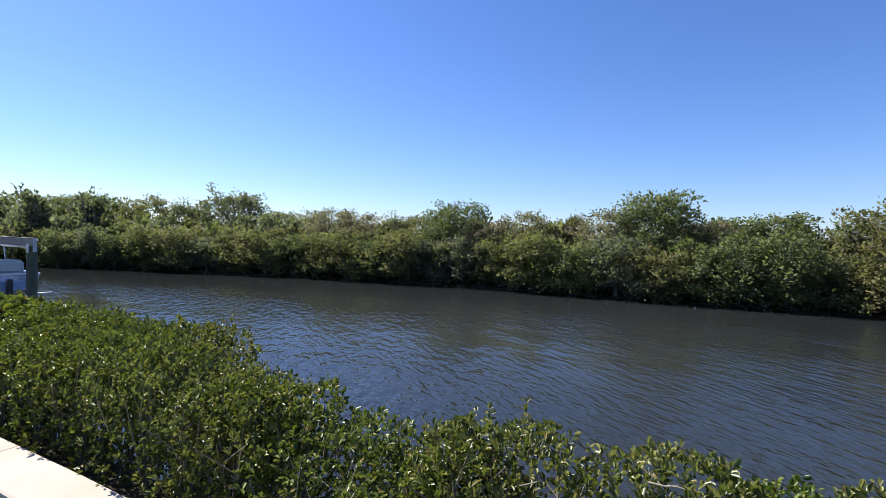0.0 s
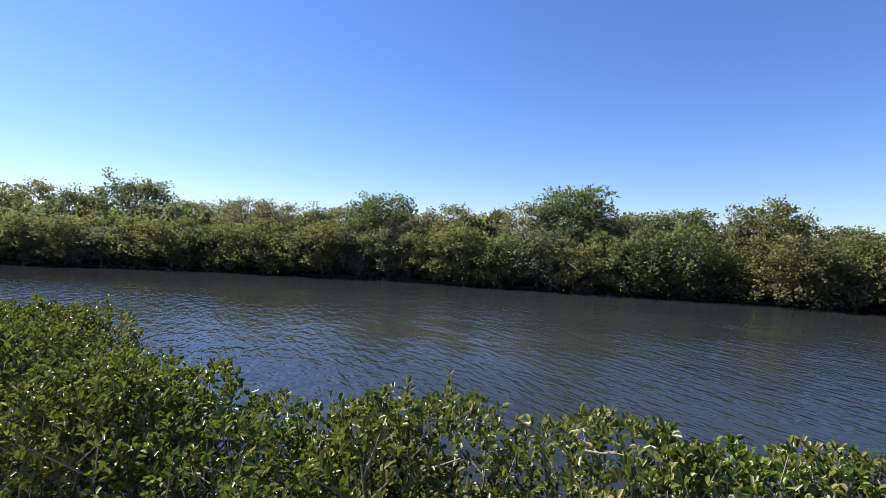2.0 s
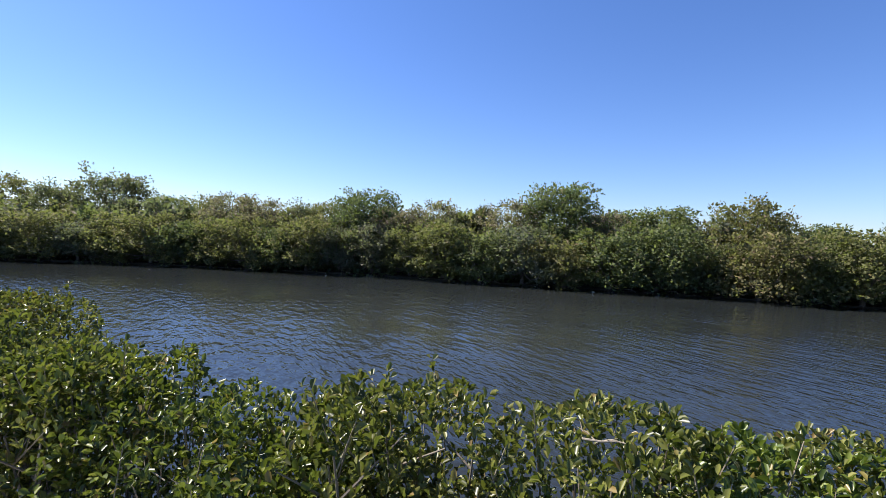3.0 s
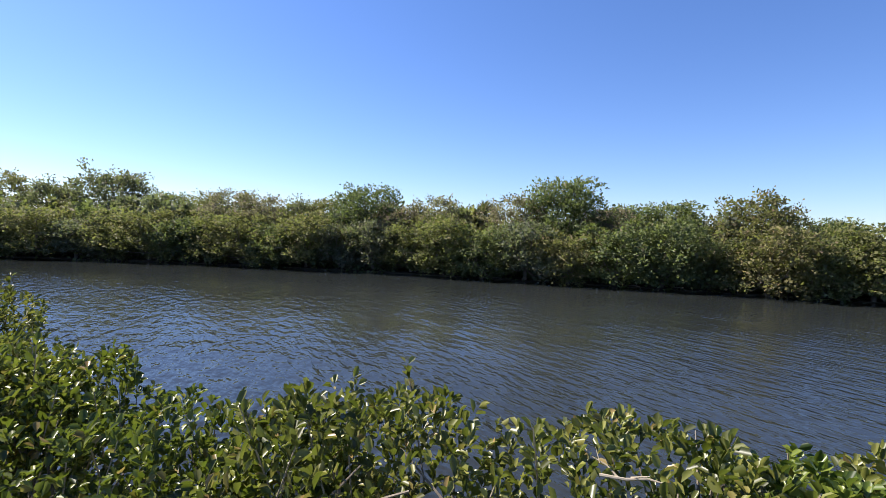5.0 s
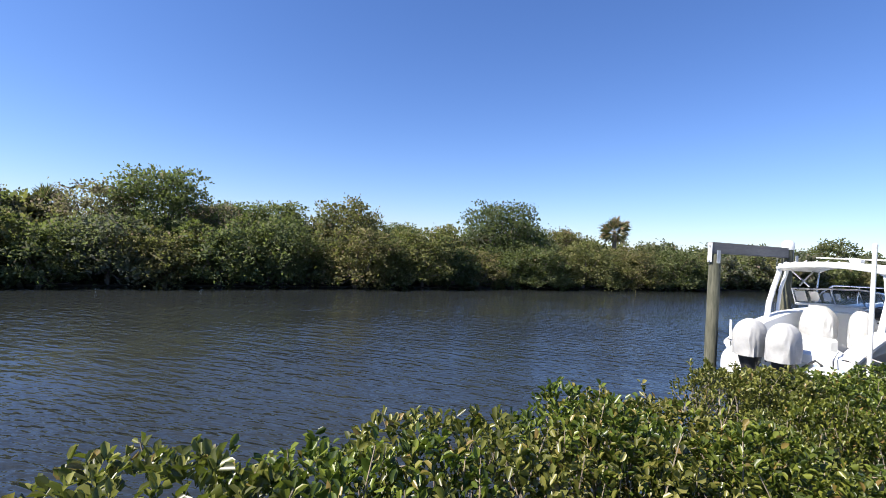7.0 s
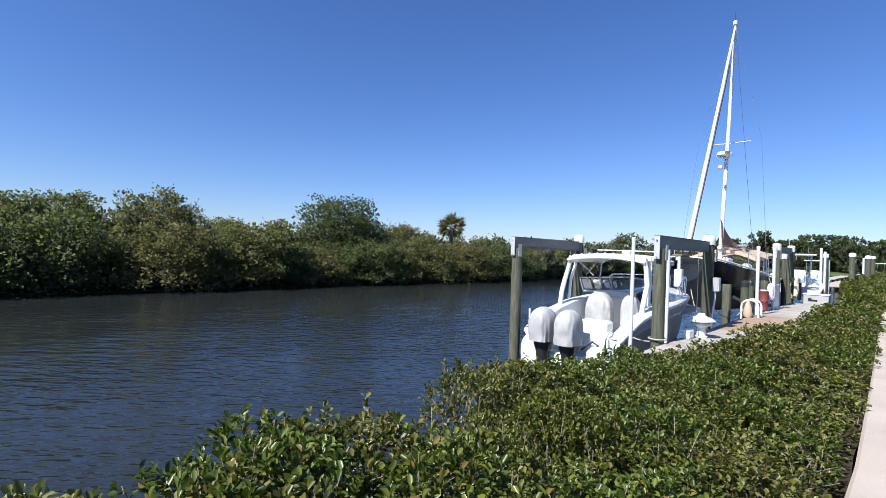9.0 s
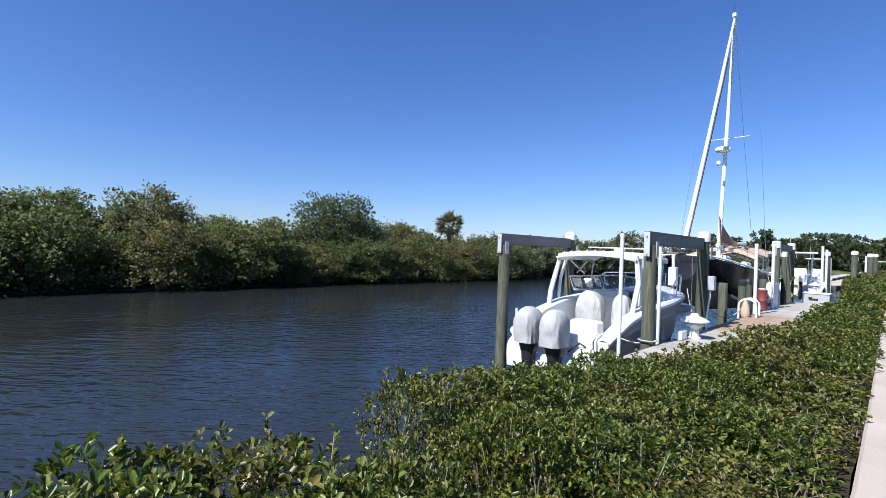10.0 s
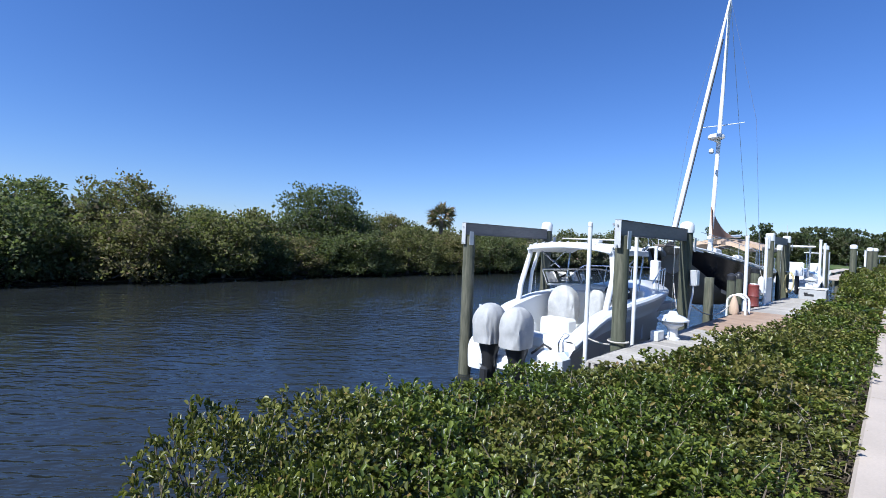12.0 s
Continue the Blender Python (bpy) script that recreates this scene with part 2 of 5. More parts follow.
class Geo:
    """Collects vertices and faces; shapes are added in world metres or a thing's own."""

    def __init__(self):
        self.v, self.f = [], []

    def add(self, vs, fs):
        o = len(self.v)
        self.v += [tuple(p) for p in vs]
        self.f += [tuple(i + o for i in q) for q in fs]
        return self

    def tube(self, pts, radii, seg=8, cap=True):
        pts = [Vector(p) for p in pts]
        if isinstance(radii, (int, float)):
            radii = [radii] * len(pts)
        vs, fs = [], []
        n = len(pts)
        for i, p in enumerate(pts):
            d = (pts[min(i + 1, n - 1)] - pts[max(i - 1, 0)])
            d = d.normalized() if d.length > 1e-9 else Vector((0, 0, 1))
            a = d.cross(Vector((0, 0, 1)) if abs(d.z) < 0.9 else Vector((1, 0, 0))).normalized()
            b = d.cross(a)
            for k in range(seg):
                w = 2 * math.pi * k / seg
                vs.append(p + (a * math.cos(w) + b * math.sin(w)) * radii[i])
        for i in range(n - 1):
            for k in range(seg):
                k2 = (k + 1) % seg
                fs.append((i * seg + k, i * seg + k2, (i + 1) * seg + k2, (i + 1) * seg + k))
        if cap:
            fs.append(tuple(range(seg)))
            fs.append(tuple((n - 1) * seg + k for k in reversed(range(seg))))
        return self.add(vs, fs)

    def lathe(self, profile, centre=(0, 0, 0), seg=16):
        """profile: (radius, z) from bottom to top."""
        return self.tube_z(profile, centre, seg)

    def tube_z(self, profile, c, seg):
        vs, fs = [], []
        for r, z in profile:
            for k in range(seg):
                w = 2 * math.pi * k / seg
                vs.append((c[0] + r * math.cos(w), c[1] + r * math.sin(w), c[2] + z))
        for i in range(len(profile) - 1):
            for k in range(seg):
                k2 = (k + 1) % seg
                fs.append((i * seg + k, i * seg + k2, (i + 1) * seg + k2, (i + 1) * seg + k))
        fs.append(tuple(reversed(range(seg))))
        fs.append(tuple((len(profile) - 1) * seg + k for k in range(seg)))
        return self.add(vs, fs)

    def box(self, centre, size, bev=0.01, turn=None):
        """A box with chamfered edges."""
        h = [s / 2 for s in size]
        b = min(bev, min(h) * 0.45)
        vs, idx = [], {}
        for sx in (-1, 1):
            for sy in (-1, 1):
                for sz in (-1, 1):
                    for ax in range(3):
                        s = (sx, sy, sz)
                        q = [s[i] * (h[i] if i == ax else h[i] - b) for i in range(3)]
                        idx[(sx, sy, sz, ax)] = len(vs)
                        vs.append(Vector(q))
        fs = []
        for ax in range(3):
            o1, o2 = (ax + 1) % 3, (ax + 2) % 3
            for s in (-1, 1):
                loop = []
                for a, c in ((-1, -1), (1, -1), (1, 1), (-1, 1)):
                    key = [0, 0, 0]
                    key[ax], key[o1], key[o2] = s, a, c
                    loop.append(idx[(*key, ax)])
                fs.append(tuple(loop if s > 0 else reversed(loop)))
            for a in (-1, 1):
                for c in (-1, 1):
                    quad = []
                    for s, axis in ((-1, o1), (1, o1), (1, o2), (-1, o2)):
                        key = [0, 0, 0]
                        key[ax], key[o1], key[o2] = s, a, c
                        quad.append(idx[(*key, axis)])
                    fs.append(tuple(quad if a * c > 0 else reversed(quad)))
        for sx in (-1, 1):
            for sy in (-1, 1):
                for sz in (-1, 1):
                    t = [idx[(sx, sy, sz, ax)] for ax in range(3)]
                    fs.append(tuple(t if sx * sy * sz > 0 else reversed(t)))
        m = turn or Matrix()
        c = Vector(centre)
        return self.add([m @ p + c if turn else p + c for p in vs], fs)

    def grid(self, rows):
        """A sheet through rows of points."""
        n = len(rows[0])
        vs = [p for r in rows for p in r]
        fs = [(i * n + j, i * n + j + 1, (i + 1) * n + j + 1, (i + 1) * n + j) for i in range(len(rows) - 1) for j in range(n - 1)]
        return self.add(vs, fs)

    def solid(self, rows, drop):
        """A sheet with thickness: rows above, the same moved by drop below, closed round the rim."""
        d = Vector(drop)
        n, m = len(rows[0]), len(rows)
        top = [Vector(p) for r in rows for p in r]
        vs = top + [p + d for p in top]
        o = n * m
        fs = []
        for i in range(m - 1):
            for j in range(n - 1):
                q = (i * n + j, i * n + j + 1, (i + 1) * n + j + 1, (i + 1) * n + j)
                fs.append(q)
                fs.append(tuple(k + o for k in reversed(q)))
        rim = [(0, j) for j in range(n)] + [(i, n - 1) for i in range(1, m)] + [(m - 1, j) for j in range(n - 2, -1, -1)] + [(i, 0) for i in range(m - 2, 0, -1)]
        ids = [i * n + j for i, j in rim]
        for a, b in zip(ids, ids[1:] + ids[:1]):
            fs.append((b, a, a + o, b + o))
        return self.add(vs, fs)

    def mesh(self, name, material, smooth=False):
        me = bpy.data.meshes.new(name)
        me.from_pydata(self.v, [], self.f)
        me.materials.append(material)
        if smooth:
            me.shade_smooth()
            me.set_sharp_from_angle(angle=radians(40))
        me.update()
        return me


def part(name, geo, material, parent=None, label="", smooth=True):
    ob = new(name, geo if isinstance(geo, bpy.types.Mesh) else geo.mesh(name, MAT[material], smooth))
    if parent:
        ob.parent = parent
        ob.matrix_parent_inverse = parent.matrix_basis.inverted()
    if label:
        ob["label"] = label
    return ob


def thing(name, label, category, at=(0, 0, 0), group=""):
    e = new(name)
    e.empty_display_size = 0.2
    e.matrix_basis = Matrix.Translation(at)
    return tagged(e, label, category, group)


def interp(x, table):
    if x <= table[0][0]:
        return table[0][1]
    for (a, u), (b, w) in zip(table, table[1:]):
        if x <= b:
            return u + (w - u) * (x - a) / (b - a)
    return table[-1][1]


CAP_Z, DECK_Z = 1.4, 1.25
EDGE = [(-90, -1.6), (-40, -2.0), (-16.5, -2.45), (-14.5, -2.5), (-10, -2.95), (-6.5, -3.25), (-5, -3.28), (-1.5, -3.24), (9, -3.08), (90, -2.3)]
BANK = [(-140, -8), (-100, 4), (-58, 17.8), (-48, 21.6), (-39, 24.6), (-26, 26.6), (-10, 27.2), (10, 27.2), (30, 26.4), (60, 24.4), (95, 22), (130, 21), (150, 20.5)]

# ---- the setting ----
g = Geo().grid([[(x, y, -1.3) for x in (-3000, 0, 3000)] for y in (-3000, 0, 3000)])
tagged(part("ground", g, "mud", smooth=False), "flat dark mud under the canal and land", "ground", kind="structure")
g = Geo().grid([[(x, y, 0.0) for x in (-600, -60, 60, 700)] for y in (-400, -40, 40, 120)])
tagged(part("water", g, "water", smooth=False), "dark rippled canal water reflecting sky and trees", "water", kind="structure")


def strip(name, xs, profile, material, label, category, wobble=0.0):
    """A long piece of the setting: profile(x) gives its cross-section as (y, z)."""
    rows = [[(x, y + wobble * noise.noise((x * 0.4, k * 3.1, 0)), z) for k, (y, z) in enumerate(profile(x))] for x in xs]
    return tagged(part(name, Geo().grid(rows), material, smooth=False), label, category, kind="structure")


xs_far = list(range(-140, 151, 5))
strip("ground_far_bank", xs_far, lambda x: [(interp(x, BANK) + 0.1, -1.3), (interp(x, BANK) + 0.9, 0.06), (interp(x, BANK) + 4, 0.35), (interp(x, BANK) + 40, 0.6), (1500, 0.8)], "mud", "low muddy far bank under mangroves", "bank", 0.5)
xs_near = [-90 + 2 * i for i in range(91)]
strip("ground_near_bank", xs_near, lambda x: [(interp(x, EDGE) + 0.02, 1.15), (interp(x, EDGE) + 0.7, 0.98), (interp(x, EDGE) + 1.2, 0.45), (interp(x, EDGE) + 1.75, 0.0), (interp(x, EDGE) + 3.2, -1.3)], "mud", "sloping muddy bank below the seawall", "bank", 0.12)
strip("ground_lawn", xs_near, lambda x: [(-900, 1.3), (-40, 1.32), (interp(x, EDGE) - 1.5, 1.35), (interp(x, EDGE) - 0.42, CAP_Z - 0.035)], "grass", "short green and dry lawn behind the seawall", "lawn")
g = Geo().grid([[(150, y, -1.3), (153, y, 0.5), (165, y, 0.9), (1500, y, 1.2)] for y in (-600, -100, 0, 20, 60, 600)])
tagged(part("ground_basin_end", g, "grass", smooth=False), "pale grassy shore at the end of the basin", "shore", kind="structure")
# seawall: cast caps with joints over a concrete wall
seawall = thing("seawall", "weathered pale concrete seawall with a flat cap", "seawall", (-16, -2.6, 0))
seawall["kind"] = "structure"
g = Geo()
rows = [[(x, interp(x, EDGE) - 0.06, CAP_Z - 0.2), (x, interp(x, EDGE) - 0.06, -1.2)] for x in xs_near]
part("wall", g.solid(rows, (0, -0.28, 0)), "concrete", seawall, smooth=False)
x = -62.0
k = 0
while x < 62:
    w = 3.05
    rows = []
    for u in (x + 0.006, x + w / 3, x + 2 * w / 3, x + w - 0.006):
        y = interp(u, EDGE)
        rows.append([(u, y - 0.44, CAP_Z - 0.012), (u, y - 0.42, CAP_Z), (u, y - 0.025, CAP_Z + 0.002), (u, y, CAP_Z - 0.02)])
    part("cap_slab", Geo().solid(rows, (0, 0, -0.18)), "concrete", seawall, smooth=False)
    x += w

# ---- plants ----


def leaf_blades(rng, base, direction, length, width, droop=0.15):
    """Folded oval leaves, vectorised: base and direction are (n, 3). Returns vertices and quads."""
    n = len(base)
    d = direction / np.linalg.norm(direction, axis=1, keepdims=True)
    r = rng.normal(size=(n, 3))
    side = np.cross(d, r)
    side /= np.linalg.norm(side, axis=1, keepdims=True) + 1e-9
    # leaves turn their faces up
    up = np.array([0, 0, 1.0])
    side2 = np.cross(d, up)
    ln = np.linalg.norm(side2, axis=1, keepdims=True)
    side2 = np.where(ln > 0.15, side2 / (ln + 1e-9), side)
    mixw = rng.uniform(0, 1, (n, 1)) ** 1.5 * 1.1
    side = side2 * (1 - mixw) + side * mixw
    side -= d * np.sum(side * d, axis=1, keepdims=True)
    side /= np.linalg.norm(side, axis=1, keepdims=True) + 1e-9
    nrm = np.cross(side, d)
    L, W = length[:, None], width[:, None]
    fold = 0.28 * W
    b = base
    t = base + d * L - nrm * L * droop
    l1 = base + d * L * 0.4 + side * W * 0.42 + nrm * fold
    l2 = base + d * L * 0.78 + side * W * 0.4 + nrm * (fold - L * droop * 0.5)
    r1 = base + d * L * 0.4 - side * W * 0.42 + nrm * fold
    r2 = base + d * L * 0.78 - side * W * 0.4 + nrm * (fold - L * droop * 0.5)
    vs = np.stack([b, l1, l2, t, r2, r1], 1).reshape(-1, 3)
    o = (np.arange(n) * 6)[:, None]
    q = np.concatenate([o + np.array([0, 3, 2, 1]), o + np.array([0, 5, 4, 3])], 0)
    return vs, q


def diamond_blades(rng, base, direction, length, width):
    n = len(base)
    d = direction / (np.linalg.norm(direction, axis=1, keepdims=True) + 1e-9)
    side = np.cross(d, rng.normal(size=(n, 3)))
    side /= np.linalg.norm(side, axis=1, keepdims=True) + 1e-9
    nrm = np.cross(side, d)
    L, W = length[:, None], width[:, None]
    vs = np.stack([base, base + d * L * 0.5 + side * W * 0.5 + nrm * W * 0.2, base + d * L, base + d * L * 0.55 - side * W * 0.5 + nrm * W * 0.2], 1).reshape(-1, 3)
    q = (np.arange(n) * 4)[:, None] + np.array([0, 1, 2, 3])
    return vs, q


def array_mesh(name, vs, quads, material, normals=None):
    me = bpy.data.meshes.new(name)
    me.vertices.add(len(vs))
    me.vertices.foreach_set("co", np.asarray(vs, dtype=np.float32).ravel())
    me.loops.add(quads.size)
    me.loops.foreach_set("vertex_index", quads.astype(np.int32).ravel())
    me.polygons.add(len(quads))
    me.polygons.foreach_set("loop_start", np.arange(len(quads), dtype=np.int32) * 4)
    me.update(calc_edges=True)
    me.materials.append(MAT[material])
    me.validate()
    if normals is not None:
        me.shade_smooth()
        me.normals_split_custom_set_from_vertices(normals.tolist())
    return me


def shrub(seed, material, rosettes, size, height, radius, shoots):
    """A mangrove shrub: stems, twigs, a crown of leaf rosettes and a few shoots standing out above it."""
    rng = np.random.default_rng(seed)
    ob = thing("mangrove_shrub", "leafy green mangrove shrub growing below the seawall", "shrub", group="mangrove hedge")
    # crown surface: a lumpy dome with a steep skirt
    th = rng.uniform(0, 2 * np.pi, rosettes)
    rr = np.sqrt(rng.uniform(0, 1, rosettes))
    lump = np.array([noise.noise((math.cos(a) * r * 2.2 + seed, math.sin(a) * r * 2.2, seed * 1.7)) for a, r in zip(th, rr)])
    px, py = np.cos(th) * rr * radius, np.sin(th) * rr * radius
    top = height * (1 - 0.09 * rr ** 3) + 0.14 * lump
    skirt = (rr > 0.68)
    deep = rng.uniform(0, 1, rosettes) ** np.where(skirt, 1.4, 2.4)
    pz = top - deep * np.where(skirt, 1.3, 0.8)
    pos = np.stack([px, py, pz], 1)
    outward = np.stack([np.cos(th) * rr ** 2 * 0.9, np.sin(th) * rr ** 2 * 0.9, np.full(rosettes, 0.9)], 1) + rng.normal(0, 0.28, (rosettes, 3))
    outward /= np.linalg.norm(outward, axis=1, keepdims=True)
    # shoots
    sh_pos, sh_dir = [], []
    twigs = Geo()
    for s in range(shoots):
        a, r = rng.uniform(0, 6.28), math.sqrt(rng.uniform(0, 1)) * 0.95
        x, y = math.cos(a) * r * radius, math.sin(a) * r * radius
        z0 = height * (1 - 0.16 * r ** 3) - 0.1
        ln = rng.uniform(0.08, 0.27)
        lean = Vector((rng.normal(0, 0.18) + 0.2 * math.cos(a) * r, rng.normal(0, 0.18) + 0.2 * math.sin(a) * r, 1)).normalized()
        p0 = Vector((x, y, z0))
        twigs.tube([p0 - lean * 0.2, p0 + lean * ln], [0.005, 0.0025], 4, False)
        for q in np.arange(0.08, ln + 0.01, 0.045):
            sh_pos.append(p0 + lean * float(q))
            sh_dir.append(lean)
    P = np.repeat(pos, 5, axis=0)
    O = np.repeat(outward, 5, axis=0)
    if sh_pos:
        P = np.concatenate([P, np.repeat(np.array([tuple(p) for p in sh_pos]), 3, axis=0)])
        O = np.concatenate([O, np.repeat(np.array([tuple(p) for p in sh_dir]), 3, axis=0)])
    n = len(P)
    spread = rng.normal(size=(n, 3))
    spread -= O * np.sum(spread * O, axis=1, keepdims=True)
    spread /= np.linalg.norm(spread, axis=1, keepdims=True)
    D = O * rng.uniform(0.35, 1.0, (n, 1)) + spread * rng.uniform(0.45, 1.0, (n, 1))
    P = P + O * rng.uniform(-0.035, 0.03, (n, 1)) + spread * 0.006
    L = rng.uniform(0.7, 1.2, n) * size
    vs, q = leaf_blades(rng, P, D, L, L * rng.uniform(0.54, 0.7, n))
    part("foliage", array_mesh("foliage", vs, q, material), material, ob)["kind"] = "stuff"
    # stems fork from the base to the crown
    stems = Geo()
    for s in range(9):
        a, r = rng.uniform(0, 6.28), rng.uniform(0.2, 0.85) * radius
        e = Vector((math.cos(a) * r, math.sin(a) * r, height * rng.uniform(0.8, 0.97)))
        b = Vector((math.cos(a) * r * 0.3, math.sin(a) * r * 0.3, -0.25))
        mid = b.lerp(e, 0.5) + Vector((rng.normal(0, 0.06), rng.normal(0, 0.06), 0))
        stems.tube([b, mid, e], [0.016, 0.011, 0.005], 5, False)
        for t in range(3):
            f = mid.lerp(e, rng.uniform(0.1, 0.9))
            stems.tube([f, f + Vector((rng.normal(0, 0.14), rng.normal(0, 0.14), rng.uniform(0.12, 0.3)))], [0.006, 0.003], 4, False)
    part("stem", stems, "bark", ob)["kind"] = "stuff"
    if twigs.v:
        part("twig", twigs, "twig", ob)["kind"] = "stuff"
    return ob


def crown_tree(seed, name, material, height, radius, blobs, leaves, size, label, low=0.12, trunk_r=0.12, bare=0.0, upright=0.0):
    """A tree: tapered trunk and limbs to lumps of foliage, many small leaf sprays with gaps between."""
    rng = np.random.default_rng(seed)
    ob = thing(name, label, "tree", group="mangroves on the far bank")
    wood = Geo()
    centres, rad = [], []
    for b in range(blobs):
        a = b * 2.4 + rng.uniform(-0.4, 0.4)
        h = low + (0.86 - low) * ((b + rng.uniform(0, 0.9)) / blobs)
        belly = math.sqrt(max(0.05, 1 - ((h - 0.42) / 0.56) ** 2))
        r = radius * 0.74 * belly * rng.uniform(0.55, 1.0)
        centres.append(Vector((math.cos(a) * r, math.sin(a) * r, h * height)))
        rad.append(radius * rng.uniform(0.32, 0.46) * (0.75 + 0.25 * belly))
    fork = Vector((rng.normal(0, 0.1), rng.normal(0, 0.1), height * 0.3))
    wood.tube([(0, 0, -0.4), fork * 0.5, fork], [trunk_r * 1.3, trunk_r, trunk_r * 0.8], 7)
    for c in centres:
        s = fork * rng.uniform(0.5, 1.0)
        mid = s.lerp(c, 0.5) + Vector((0, 0, -0.1 * height * rng.uniform(0, 1)))
        wood.tube([s, mid, c], [trunk_r * 0.5, trunk_r * 0.32, trunk_r * 0.12], 4, False)
        for t in range(1):
            e = c + Vector(rng.normal(0, 0.6, 3)) * radius * 0.26
            wood.tube([mid.lerp(c, 0.6), c.lerp(e, 0.5), e], [trunk_r * 0.16, trunk_r * 0.1, 0.012], 4, False)
    part("trunk", wood, "bark", ob)
    # the foliage sits in small clumps with gaps between them
    clumps = max(40, leaves // 26)
    w = np.array(rad) ** 2
    pick = rng.choice(blobs, clumps, p=w / w.sum())
    C = np.array([tuple(c) for c in centres])[pick]
    R = np.array(rad)[pick][:, None]
    d = rng.normal(size=(clumps, 3))
    d /= np.linalg.norm(d, axis=1, keepdims=True)
    d[:, 2] = np.where(d[:, 2] < -0.35, -d[:, 2], d[:, 2])
    lump = np.array([noise.noise((x * 2.1, y * 2.1, z * 2.1 + seed)) for x, y, z in (C + d * R)])[:, None]
    r = R * (0.8 + 0.7 * lump + rng.uniform(-0.3, 0.2, (clumps, 1)))
    r = np.where(rng.uniform(0, 1, (clumps, 1)) < 0.05, R * rng.uniform(1.05, 1.35, (clumps, 1)), r)
    heart = C + d * r * np.array([1, 1, 0.85 + upright])
    heart = heart[(heart[:, 2] > 0.15) & (rng.uniform(0, 1, clumps) > bare)]
    own = rng.integers(0, len(heart), int(leaves * (1 - bare)))
    n = len(own)
    wide = rng.uniform(0.55, 1.25, len(heart))[own][:, None] * 0.062 * radius
    off = rng.normal(0, 1, (n, 3)) * np.array([1.15, 1.15, 0.8])
    pos = heart[own] + off * wide
    D = off * 0.5 + rng.normal(0, 0.6, (n, 3)) + np.array([0, 0, 0.35])
    L = rng.uniform(0.6, 1.3, n) * size
    vs, q = diamond_blades(rng, pos, D, L, L * rng.uniform(0.5, 0.85, n))
    nv = off * 0.4 + rng.normal(0, 0.35, (n, 3)) + np.array([0, 0, 0.5])
    nv /= np.linalg.norm(nv, axis=1, keepdims=True)
    # each spray faces outward from its clump
    corner = vs.reshape(-1, 4, 3)
    face = np.cross(corner[:, 1] - corner[:, 0], corner[:, 3] - corner[:, 0])
    face /= np.linalg.norm(face, axis=1, keepdims=True) + 1e-12
    away = np.sum(face * nv, axis=1) < 0
    q[away] = q[away][:, ::-1]
    face[away] *= -1
    nv = nv * 0.6 + face * 0.5
    nv /= np.linalg.norm(nv, axis=1, keepdims=True)
    part("crown", array_mesh("crown", vs, q, material, np.repeat(nv, 4, axis=0)), material, ob)["kind"] = "stuff"
    return ob


def palm_tree(seed, height, spread, label):
    """A cabbage palm: ringed trunk, fan leaves in a round head, dead ones hanging below."""
    rng = np.random.default_rng(seed)
    ob = thing("palm_tree", label, "palm tree", group="palms on the far bank")
    prof = [(0.2 + 0.02 * (i % 2), -0.4 + (height - 0.3) * i / 14) for i in range(14)] + [(0.16, height - 0.6)]
    part("trunk", Geo().lathe(prof, seg=9), "bark", ob)
    vs, qs, o = [], [], 0
    for k in range(58):
        el = rng.uniform(-0.75, 1.4)
        az = rng.uniform(0, 6.28)
        d = Vector((math.cos(az) * math.cos(el), math.sin(az) * math.cos(el), math.sin(el)))
        st = Vector((0, 0, height - 0.5)) + d * spread * rng.uniform(0.2, 0.5)
        side = d.cross(Vector((0, 0, 1))).normalized()
        side = Matrix.Rotation(rng.uniform(-1.1, 1.1), 3, d) @ side
        nb = 17
        base = np.array([tuple(st)] * nb)
        dirs = []
        for j in range(nb):
            w = (j / (nb - 1) - 0.5) * 2.2
            dirs.append(tuple(d * math.cos(w) + side * math.sin(w) + Vector((0, 0, -0.18 + rng.normal(0, 0.08)))))
        L = rng.uniform(0.75, 1.05, nb) * spread * 0.62
        v, q = diamond_blades(rng, base, np.array(dirs), L, np.full(nb, 0.09))
        vs.append(v)
        qs.append(q + o)
        o += len(v)
    part("fronds", array_mesh("fronds", np.concatenate(vs), np.concatenate(qs), "palm"), "palm", ob)
    return ob


def put(ob, x, y, z, turn=0.0, sx=1.0, sz=1.0, label="", first=set()):
    """Place a thing, or a copy of it if it already stands somewhere."""
    m = Matrix.Translation((x, y, z)) @ Matrix.Rotation(turn, 4, "Z")
    if ob.name in first:
        ob = copy_thing(ob, m)
    else:
        first.add(ob.name)
        ob.matrix_basis = m
    ob.scale = (sx, sx, sz)
    if label:
        ob["label"] = label
    return ob


rnd = random.Random(7)
# near hedge: outer limit of the leaves and height of their tops along the shore
OUTER = [(-40, 0.0), (-18.6, -0.5), (-17.2, -0.62), (-16.5, -0.95), (-15.9, -0.6), (-14.7, -1.1), (-13.5, -1.45), (-12.2, -1.5), (-11, -1.42), (-10.7, -1.5), (-10.3, -1.25), (-9.4, -1.1), (-8.6, -0.95), (-8.2, -0.9), (-7.95, -1.5), (-7.6, -1.5), (-7.3, -0.8), (-6.5, -0.52), (-5.9, -0.4), (-5.3, -0.72), (-3.5, -1.05), (-2.2, -1.45), (2, -1.85), (8, -1.95), (15, -1.9), (20, -1.5), (30, -0.8), (60, -1.5)]
